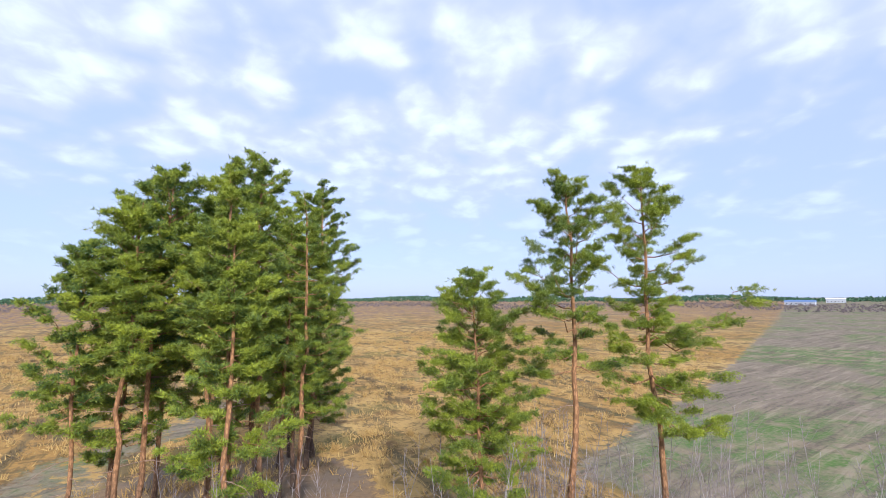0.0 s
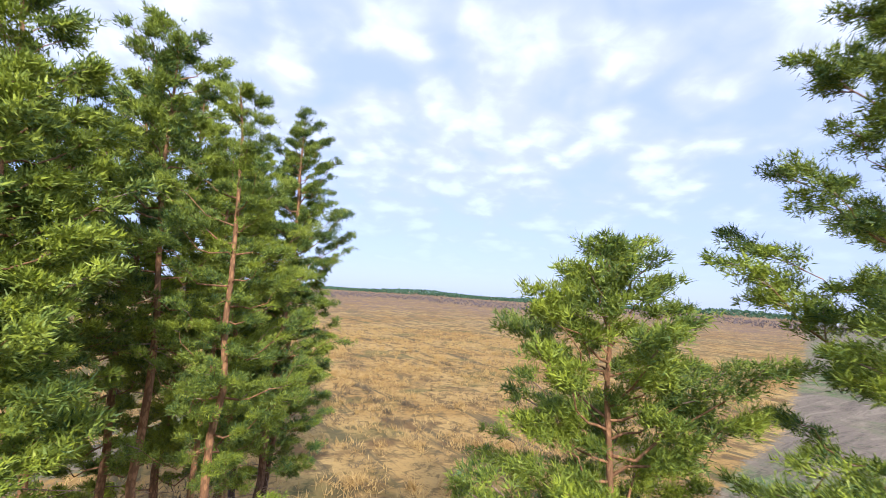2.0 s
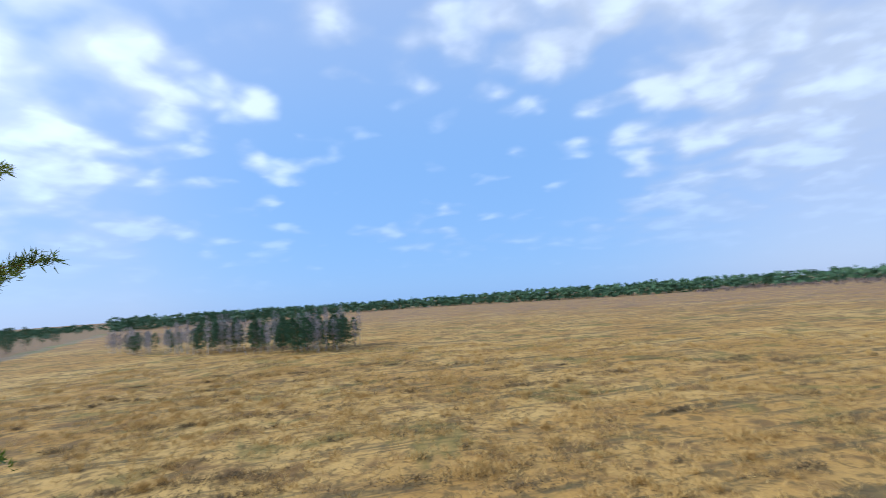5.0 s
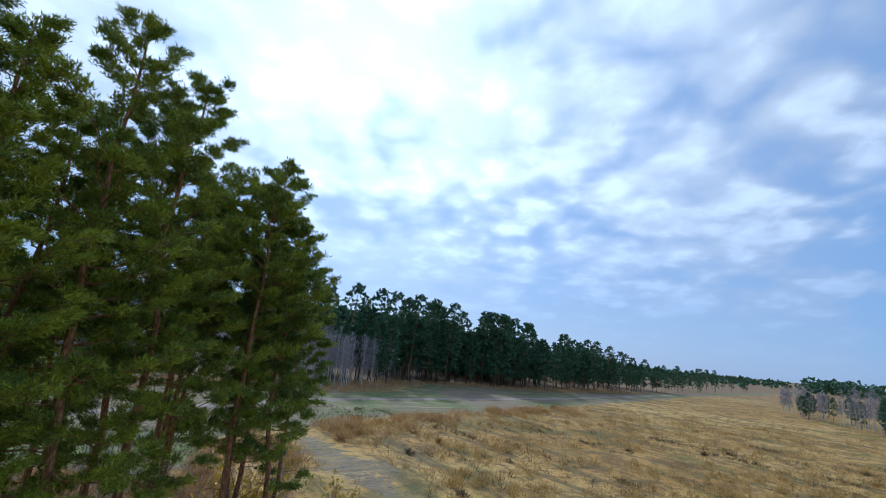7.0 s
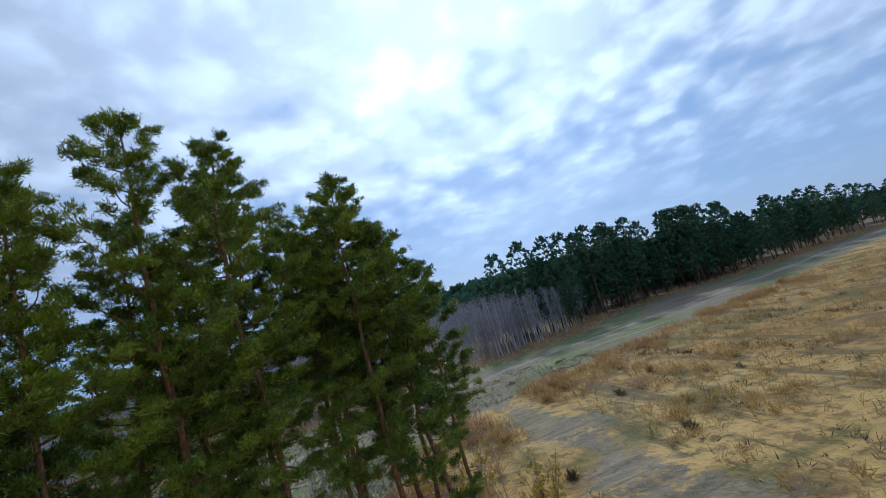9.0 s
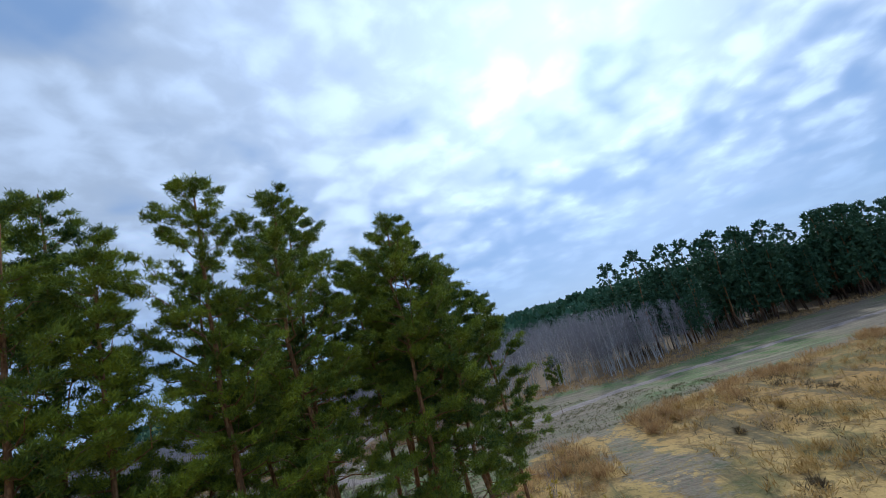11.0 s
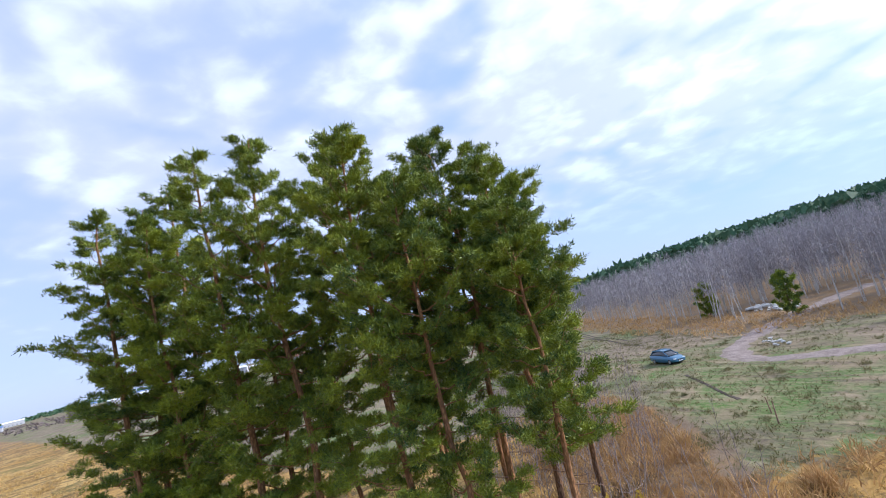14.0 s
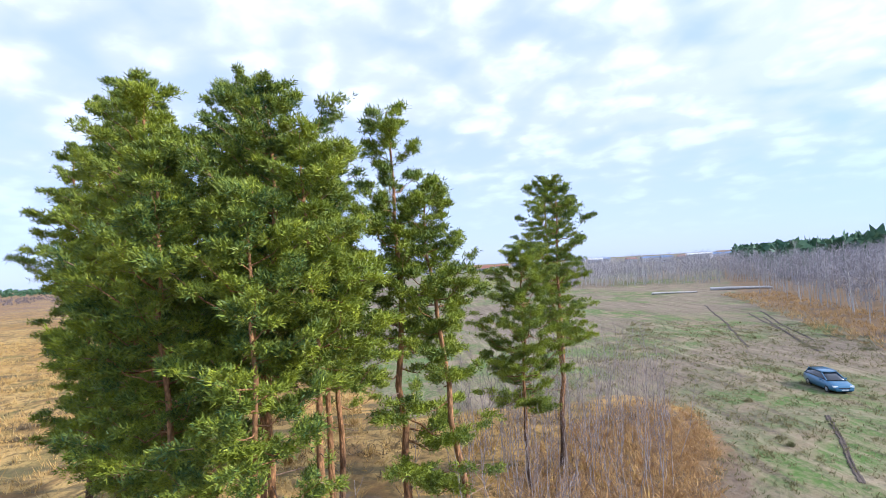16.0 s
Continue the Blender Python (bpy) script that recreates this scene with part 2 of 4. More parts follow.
TRACK = [(-125, -168), (-60, -92), (-25, -58), (0, -36), (6, -22), (11, -14), (15.5, -7), (18.3, -1), (22, 1.2), (26, 0.8), (29.5, -1), (34, -5), (39, -10.5), (44, -16), (50, -25), (56, -36)]
FOOTWAY = [(-22, 75), (-26, 40), (-25, 21), (-19, 9), (-12, -2), (-2, -14)]


def side(px, py, line):
    """Signed distance from a line of corner points: positive to its right, looking along it (towards +x, +y it is the east side)."""
    px, py = np.asarray(px, float), np.asarray(py, float)
    best, sign = np.full(px.shape, 1e9), np.ones(px.shape)
    for (ax, ay), (bx, by) in zip(line, line[1:]):
        dx, dy = bx - ax, by - ay
        u = np.clip(((px - ax) * dx + (py - ay) * dy) / (dx * dx + dy * dy), 0, 1)
        ox, oy = px - ax - u * dx, py - ay - u * dy
        d = np.hypot(ox, oy)
        cross = dy * ox - dx * oy
        sign = np.where(d < best, np.where(cross >= 0, 1.0, -1.0), sign)
        best = np.minimum(best, d)
    return best * sign


def smooth(v, lo, hi):
    v = np.clip((np.asarray(v, float) - lo) / (hi - lo), 0, 1)
    return v * v * (3 - 2 * v)


def height(px, py):
    """The lie of the land: level, with a wooded rise to the east."""
    px, py = np.asarray(px, float), np.asarray(py, float)
    d = side(px, py, WOODS)
    z = (6.0 * smooth(d, 10, 120) + 16 * smooth(d, 90, 330)) * smooth(px, -60, 15) * (1 - 0.75 * smooth(py + 0.25 * px, -10, 60))
    return z + 0.12 * np.sin(px * 0.31 + 1.3 * np.sin(py * 0.17)) * np.sin(py * 0.27 + 0.8 * np.sin(px * 0.21))


def mesh_object(name, verts, faces, mat, parent=None, smooth_faces=True):
    me = bpy.data.meshes.new(name)
    verts, faces = np.asarray(verts, np.float32), np.asarray(faces, np.int32)
    n, w = faces.shape
    me.vertices.add(len(verts))
    me.vertices.foreach_set("co", verts.ravel())
    me.loops.add(n * w)
    me.loops.foreach_set("vertex_index", faces.ravel())
    me.polygons.add(n)
    me.polygons.foreach_set("loop_start", np.arange(0, n * w, w, dtype=np.int32))
    me.polygons.foreach_set("use_smooth", np.full(n, smooth_faces))
    me.update(calc_edges=True)
    me.materials.append(mat)
    ob = new(name, me)
    ob.parent = parent
    return ob


def build_ground():
    n = 290
    u = np.linspace(-6.2, 6.2, n)
    gx, gy = np.meshgrid(15 * np.sinh(u), 20 + 15 * np.sinh(u))
    gx, gy = gx.ravel(), gy.ravel()
    gz = height(gx, gy)
    verts = np.c_[gx, gy, gz]
    i = np.arange(n * n).reshape(n, n)
    faces = np.c_[i[:-1, :-1].ravel(), i[:-1, 1:].ravel(), i[1:, 1:].ravel(), i[1:, :-1].ravel()]
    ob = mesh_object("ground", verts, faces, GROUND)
    lane = smooth(side(gx, gy, LANE), -2.0, 2.5)
    wood = smooth(side(gx, gy, WOODS), -5, 1)
    grove = smooth(1 - np.hypot((gx + 13) / 11.0, (gy - 30) / 13.0), -0.1, 0.3)
    brush = smooth(1 - np.hypot((gx - 3) / 18.0, (gy - 19) / 6.5), -0.1, 0.3)
    wear = smooth(3.2 + 1.2 * np.sin(gy * 0.4 + np.sin(gx * 0.5)) - np.abs(side(gx, gy, FOOTWAY)), -2.5, 2.8) * 0.62
    lane = np.maximum(lane, wear)
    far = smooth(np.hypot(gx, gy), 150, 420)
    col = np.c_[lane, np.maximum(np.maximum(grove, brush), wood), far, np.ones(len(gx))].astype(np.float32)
    att = ob.data.color_attributes.new("zone", "FLOAT_COLOR", "POINT")
    att.data.foreach_set("color", col.ravel())
    tagged(ob, "dry straw-yellow field with a trodden grassy clearing", "ground", kind="structure")


build_ground()


def track_material():
    m, k, b, out = material("track", 0.95, 0.15)
    pos = k.n("ShaderNodeTexCoord").outputs["Object"]
    n2, n3 = k.noise(pos, 0.7, 6.0, 0.7, 0.5), k.noise(pos, 5.0, 5.0, 0.7)
    col = k.mix(k.ramp(n2, 0.35, 0.65), (0.21, 0.17, 0.15, 1), (0.32, 0.265, 0.24, 1))
    col = k.mix(k.math("MULTIPLY", k.ramp(n3, 0.45, 0.7), 0.6), col, (0.19, 0.155, 0.13, 1))
    link(k, col, b, "Base Color")
    bump(k, b, k.math("ADD", n2, n3), 0.8, 0.12)
    return m


def build_track():
    """The worn dirt track with its hairpin: two wheel ruts, a raised middle, ragged edges sunk into the turf."""
    pts = [Vector((*p, 0)) for p in TRACK]
    for i in range(3):
        pts = [pts[0]] + [a.lerp(b, f) for a, b in zip(pts, pts[1:]) for f in (0.25, 0.75)] + [pts[-1]]
    line = np.array([(p.x, p.y) for p in pts])
    run = np.r_[0, np.cumsum(np.hypot(*np.diff(line, axis=0).T))]
    t = np.arange(0, run[-1], 0.35)
    line = np.c_[np.interp(t, run, line[:, 0]), np.interp(t, run, line[:, 1])]
    d = np.gradient(line, axis=0)
    d /= np.linalg.norm(d, axis=1, keepdims=True)
    across = np.c_[d[:, 1], -d[:, 0]]
    rng = np.random.default_rng(3)
    prof = [(-1.0, -0.06), (-0.72, 0.03), (-0.52, -0.005), (-0.32, 0.03), (0.0, 0.06), (0.32, 0.03), (0.52, -0.005), (0.72, 0.03), (1.0, -0.06)]
    wide = 1.45 + 0.25 * np.sin(t * 0.5) + 0.2 * np.sin(t * 1.7 + 1)
    wide = wide * (0.25 + 0.75 * smooth(t, 0, 22))
    verts = []
    for q, dz in prof:
        o = q * wide + (rng.normal(size=len(t)) * 0.16 if abs(q) == 1 else 0)
        p = line + across * np.asarray(o)[:, None]
        verts.append(np.c_[p, height(p[:, 0], p[:, 1]) + dz + 0.02])
    verts = np.stack(verts, 1)
    i = np.arange(verts.shape[0] * 9).reshape(-1, 9)
    faces = np.c_[i[:-1, :-1].ravel(), i[:-1, 1:].ravel(), i[1:, 1:].ravel(), i[1:, :-1].ravel()]
    ob = mesh_object("road", verts.reshape(-1, 3), faces, track_material())
    tagged(ob, "worn grey dirt track with wheel ruts and a hairpin bend", "track", kind="structure")


build_track()


def wheel_rut(ends, wide, seed):
    """A dark rut that a wheel has pressed into the wet turf, with crumbled rims."""
    rng = np.random.default_rng(seed)
    ends = np.array(ends, float)
    run = np.r_[0, np.cumsum(np.hypot(*np.diff(ends, axis=0).T))]
    t = np.arange(0, run[-1], 0.25)
    line = np.c_[np.interp(t, run, ends[:, 0]), np.interp(t, run, ends[:, 1])] + np.c_[np.sin(t * 0.9 + seed), np.cos(t * 0.7)] * 0.06
    d = np.gradient(line, axis=0)
    d /= np.linalg.norm(d, axis=1, keepdims=True)
    verts = []
    for q, dz in ((-1.0, 0.0), (-0.7, 0.07), (-0.35, 0.02), (0.35, 0.02), (0.7, 0.06), (1.0, 0.0)):
        o = q * wide * (1 + 0.25 * rng.normal(size=len(t)) * (abs(q) > 0.5))
        p = line + np.c_[d[:, 1], -d[:, 0]] * o[:, None]
        verts.append(np.c_[p, height(p[:, 0], p[:, 1]) + dz + 0.012 * rng.normal(size=len(t)) * (abs(q) > 0.5)])
    verts = np.stack(verts, 1)
    i = np.arange(verts.shape[0] * 6).reshape(-1, 6)
    faces = np.c_[i[:-1, :-1].ravel(), i[:-1, 1:].ravel(), i[1:, 1:].ravel(), i[1:, :-1].ravel()]
    tagged(mesh_object("rut", verts.reshape(-1, 3), faces, MUD), "dark muddy wheel rut pressed into the turf", "rut", kind="structure")


MUD = plain_wood("mud", (0.055, 0.042, 0.034), (0.12, 0.095, 0.075))
for k, ends in enumerate(([(20.5, 8.1), (13.4, 8.2), (9.2, 8.3)], [(88.8, 8.9), (64.6, 6.5), (54.6, 4.7)], [(78.1, 8.8), (62.7, 7.4), (53.1, 6.1)], [(82.9, 10.9), (62.5, 7.4), (45.8, 5.1)], [(99.5, 18.8), (68.7, 14.4), (47.7, 12.1)])):
    wheel_rut(ends, 0.15, k)

# ---- trees ----
def tubes(paths, sides):
    """Tapered tubes along lists of (point, radius)."""
    vs, fs, base = [], [], 0
    ang = np.arange(sides) * 2 * np.pi / sides
    for pts, rad in paths:
        pts, rad = np.asarray(pts, float), np.asarray(rad, float)
        d = np.gradient(pts, axis=0)
        d /= np.linalg.norm(d, axis=1, keepdims=True) + 1e-9
        ref = np.where(np.abs(d[:, 2:3]) < 0.9, [[0.0, 0, 1]], [[1.0, 0, 0]])
        a = np.cross(d, ref)
        a /= np.linalg.norm(a, axis=1, keepdims=True) + 1e-9
        b = np.cross(d, a)
        ring = pts[:, None] + rad[:, None, None] * (np.cos(ang)[None, :, None] * a[:, None] + np.sin(ang)[None, :, None] * b[:, None])
        m = len(pts)
        vs.append(ring.reshape(-1, 3))
        i = base + np.arange(m * sides).reshape(m, sides)
        j = np.roll(i, -1, axis=1)
        fs.append(np.stack([i[:-1], j[:-1], j[1:], i[1:]], -1).reshape(-1, 4))
        base += m * sides
    return np.concatenate(vs), np.concatenate(fs)


def tufts(rng, at, out, blades, length, width, lift=0.35):
    """Bunches of narrow blades that spread from points, mostly along the given ways and up."""
    m = len(at)
    d = rng.normal(size=(m, blades, 3)) * 0.75 + out[:, None] * 0.8
    d[..., 2] += lift
    d /= np.linalg.norm(d, axis=2, keepdims=True)
    s = np.cross(d, rng.normal(size=(m, blades, 3)))
    s /= np.linalg.norm(s, axis=2, keepdims=True) + 1e-9
    ln = length * rng.uniform(0.65, 1.3, (m, blades, 1))
    w = width * rng.uniform(0.7, 1.3, (m, blades, 1))
    p = at[:, None] + rng.normal(size=(m, blades, 3)) * length * 0.18
    tri = np.stack([p + d * ln * 0.2 - s * w * 0.75, p + d * ln * 0.35 + s * w * 0.75, p + d * ln], 2)
    v = tri.reshape(-1, 3)
    return v, np.arange(len(v)).reshape(-1, 3)


def pine(seed, tall, base=0.38, spread=3.2, limbs=56, per=7, blades=11, blade=(0.19, 0.024), lean=(0.0, 0.0), gaps=0.08, name="pine_tree", extra=()):
    """A Scots pine: bare tapered trunk, whorled rising limbs, flat clumps of needles at their ends."""
    rng = np.random.default_rng(seed)
    thing = new(name)
    zs = np.linspace(0, 1, 14)
    bend = np.cumsum(rng.normal(size=(14, 2)) * 0.006 * tall, axis=0)
    bend -= bend[0]
    line = np.c_[bend[:, 0] + lean[0] * zs * tall, bend[:, 1] + lean[1] * zs * tall, zs * tall]
    r0 = 0.0078 * tall * rng.uniform(0.85, 1.1)
    rad = r0 * (1 - zs) ** 0.8 + 0.02
    rad[0] *= 1.35

    def on(u):
        return np.array([np.interp(u, zs, line[:, c]) for c in range(3)])

    wood, twig, at, out = [], [], [], []
    turn = rng.uniform(0, 6.28)
    for i in range(limbs + len(extra)):
        own = extra[i - limbs] if i >= limbs else None
        u = own[0] if own else base + (1 - base) * ((i + rng.uniform(0, 1)) / limbs) ** 0.92 * 0.975
        c = max(0.0, (u - base) / (1 - base))
        turn = own[1] if own else turn + 2.4 + rng.normal() * 0.5
        if not own and rng.uniform() < gaps:
            continue
        shape = max(0.18, (1 - c ** 2.4) * (0.80 + 0.42 * c))
        ln = own[2] if own else spread * shape * rng.uniform(0.55, 1.08)
        rise = own[3] if own else 0.02 + 0.70 * c + rng.normal() * 0.12
        root = on(u)
        s = np.linspace(0, 1, 6)
        side_way = np.array([math.cos(turn), math.sin(turn), 0])
        droop = -0.20 * (1 - c)
        path = root + np.outer(s * ln, side_way) + np.outer((rise * s + droop * np.sin(s * 3.1) + 0.22 * s ** 2) * ln, [0, 0, 1])
        path[1:] += rng.normal(size=(5, 3)) * 0.045 * ln
        lr = 0.012 + 0.0115 * ln
        wood.append((path, lr * (1 - 0.85 * s)))
        kids = max(3, int(per * (0.5 + 0.8 * ln / spread)))
        for j in range(kids):
            f = 1.0 if j == 0 else rng.uniform(0.04, 1.0) ** 0.8
            start = np.array([np.interp(f, s, path[:, q]) for q in range(3)])
            a = turn + rng.choice([-1, 1]) * rng.uniform(0.25, 1.3) if j else turn
            kl = (0.26 + 0.22 * rng.uniform()) * (0.5 * ln + 0.55)
            kd = np.array([math.cos(a), math.sin(a), 0.25 + 0.5 * c + rng.normal() * 0.2])
            kd /= np.linalg.norm(kd)
            end = start + kd * kl
            if j % 2 == 0:
                twig.append((np.array([start, start + kd * kl * 0.55 + [0, 0, -0.04 * kl], end]), np.array([0.012, 0.009, 0.005]) * (1 + 0.2 * ln)))
            k = int(14 + 20 * kl)
            w = rng.uniform(0.35, 1.1, (k, 1))
            at.append(start + kd * kl * w + rng.normal(size=(k, 3)) * [0.15, 0.15, 0.05] * (0.5 + 0.6 * kl))
            out.append(np.repeat(kd[None], k, 0))
    at.append(on(0.975) + rng.normal(size=(26, 3)) * [0.16, 0.16, 0.26])
    out.append(np.repeat([[0.0, 0, 1]], 26, 0))
    mesh_object("trunk", *tubes([(line, rad)], 10), BARK, thing)
    for i in range(int(limbs * 0.2)):
        u = rng.uniform(base * 0.45, base * 1.02)
        a, ln = rng.uniform(0, 6.28), rng.uniform(0.4, 1.9)
        s = np.linspace(0, 1, 4)
        path = on(u) + np.outer(s * ln, [math.cos(a), math.sin(a), 0]) + np.outer((0.1 * s - 0.35 * s ** 2 * rng.uniform(0, 1)) * ln, [0, 0, 1]) + rng.normal(size=(4, 3)) * 0.06 * np.c_[s]
        mesh_object("dead_branch", *tubes([(path, 0.022 * (1 - 0.8 * s))], 4), DEADWOOD, thing)
    for path in wood:
        mesh_object("limb", *tubes([path], 5), BARK, thing)
    tagged(mesh_object("fine_twig", *tubes(twig, 3), DEADWOOD, thing), kind="stuff")
    mesh_object("crown", *tufts(rng, np.concatenate(at), np.concatenate(out), blades, *blade), NEEDLES, thing, False)
    return thing


def set_at(ob, px, py, turn=0.0, sink=0.08):
    ob.matrix_world = pose(px, py, float(height(px, py)) - sink, 0, 0, turn)
    return ob


# x, y, height, crown start, spread, seed, limbs, label
TALL = "tall pine with orange upper bark and dense clumped needles"
GROVE = [
    (-14.9, 28.4, 18.5, 0.30, 2.8, 1, 62, TALL), (-14.0, 25.1, 18.4, 0.50, 2.7, 13, 58, TALL), (-9.2, 23.6, 18.1, 0.48, 2.1, 5, 42, TALL),
    (-10.0, 29.6, 20.2, 0.50, 3.0, 4, 54, TALL), (-8.2, 21.8, 15.4, 0.50, 1.8, 9, 36, TALL), (-15.8, 26.7, 16.4, 0.27, 2.5, 14, 52, TALL),
    (-12.0, 34.7, 20.6, 0.20, 3.1, 8, 66, TALL), (-12.9, 32.0, 20.2, 0.24, 2.9, 6, 66, TALL), (-9.8, 35.0, 17.4, 0.26, 2.8, 7, 48, TALL),
    (-10.2, 40.8, 20.0, 0.16, 2.9, 22, 68, TALL), (-10.0, 38.4, 21.0, 0.20, 3.2, 18, 70, TALL), (-12.0, 27.9, 17.6, 0.54, 2.6, 2, 44, TALL),
    (-13.2, 23.2, 16.6, 0.54, 2.3, 21, 42, TALL), (-9.6, 31.8, 16.8, 0.36, 2.5, 15, 40, TALL), (-7.6, 28.6, 17.9, 0.36, 2.4, 19, 44, TALL),
    (-12.0, 38.4, 18.4, 0.18, 2.6, 16, 62, TALL), (-12.0, 41.0, 19.4, 0.18, 2.6, 23, 66, TALL), (-10.8, 25.6, 15.6, 0.56, 2.0, 20, 30, TALL),
    (-15.2, 23.2, 14.6, 0.44, 2.1, 3, 42, TALL),
    (1.6, 23.4, 13.2, 0.32, 2.6, 10, 84, "bushy young pine with foliage low on its trunk"),
    (4.8, 22.6, 17.1, 0.54, 2.3, 11, 40, "slender pine with a sparse crown and bare lower trunk"),
    (9.0, 23.8, 17.9, 0.52, 2.3, 12, 40, "slender pine with a long side limb and hanging lower foliage"),
]
HANGING = [(0.40, -1.4, 2.6, -0.15), (0.36, -0.7, 2.4, -0.25), (0.33, -1.9, 2.2, -0.2), (0.38, -0.2, 2.5, -0.1), (0.30, -1.1, 2.4, -0.3), (0.43, 3.6, 2.0, -0.05), (0.34, -2.6, 2.0, -0.2), (0.28, -0.4, 2.0, -0.3), (0.41, 0.5, 2.0, -0.1)]
for gx, gy, tall, base, spread, seed, limbs, label in GROVE:
    fine = {"blades": 18, "blade": (0.15, 0.0145)} if gx > -7.8 else {}
    if seed == 12:
        fine["extra"] = [(0.60, 0.0, 4.2, 0.12), (0.57, 0.3, 3.2, 0.0), (0.48, -0.4, 2.4, -0.1), (0.50, -1.2, 2.0, -0.1), (0.44, 0.3, 2.2, -0.25), (0.46, 3.6, 2.0, -0.1), (0.42, -0.9, 2.2, -0.25), (0.49, 2.6, 1.9, 0.0), (0.45, -2.0, 2.0, -0.2), (0.40, -0.2, 2.0, -0.35), (0.41, -1.5, 1.8, -0.3), (0.47, 0.8, 2.0, -0.15), (0.43, 4.2, 1.7, -0.2)]
    if seed == 5:
        fine["extra"] = HANGING
    tagged(set_at(pine(seed, tall, base, spread, limbs, **fine), gx, gy), label, "pine tree", "pines of the grove")


def far_tree(seed, tall, kind):
    """A tree of the woods' edge: a pine, or a bare birch with a pale stem."""
    rng = np.random.default_rng(seed)
    thing = new("pine_tree" if kind == "pine" else "birch_tree")
    zs = np.linspace(0, 1, 7)
    bend = np.cumsum(rng.normal(size=(7, 2)) * 0.012 * tall, axis=0)
    line = np.c_[bend - bend[0], zs * tall]
    if kind == "pine":
        mesh_object("trunk", *tubes([(line, 0.011 * tall * (1 - 0.85 * zs))], 5), BARK, thing)
        k = 135
        c = rng.uniform(0, 1, k) ** 0.8
        a, r = rng.uniform(0, 6.28, k), np.sqrt(rng.uniform(0.05, 1, k))
        w = 0.20 * tall * np.maximum(0.25, (1 - c ** 4) * (0.75 + 0.45 * c))
        b = 0.14 + 0.1 * rng.uniform()
        at = np.c_[np.cos(a) * r * w, np.sin(a) * r * w, tall * (b + (1 - b) * c)] + np.c_[np.interp(b + (1 - b) * c, zs, line[:, 0]), np.interp(b + (1 - b) * c, zs, line[:, 1]), np.zeros(k)]
        out = np.c_[np.cos(a), np.sin(a), np.full(k, 0.3)]
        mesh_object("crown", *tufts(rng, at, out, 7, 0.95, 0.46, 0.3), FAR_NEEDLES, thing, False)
    else:
        mesh_object("trunk", *tubes([(line, 0.0085 * tall * (1 - 0.8 * zs))], 5), BIRCH, thing)
        k = 60
        u = rng.uniform(0.28, 1.0, k) ** 0.8
        a, r = rng.uniform(0, 6.28, k), rng.uniform(0.1, 1, k)
        w = 0.13 * tall * (1.15 - u)
        at = np.c_[np.cos(a) * r * w, np.sin(a) * r * w, tall * u]
        tagged(mesh_object("fine_twig", *tufts(rng, at, np.c_[np.cos(a), np.sin(a), np.full(k, 1.2)] * 0.5, 6, 1.05, 0.046, 1.0), HAZE_TWIGS, thing, False), kind="stuff")
    return thing


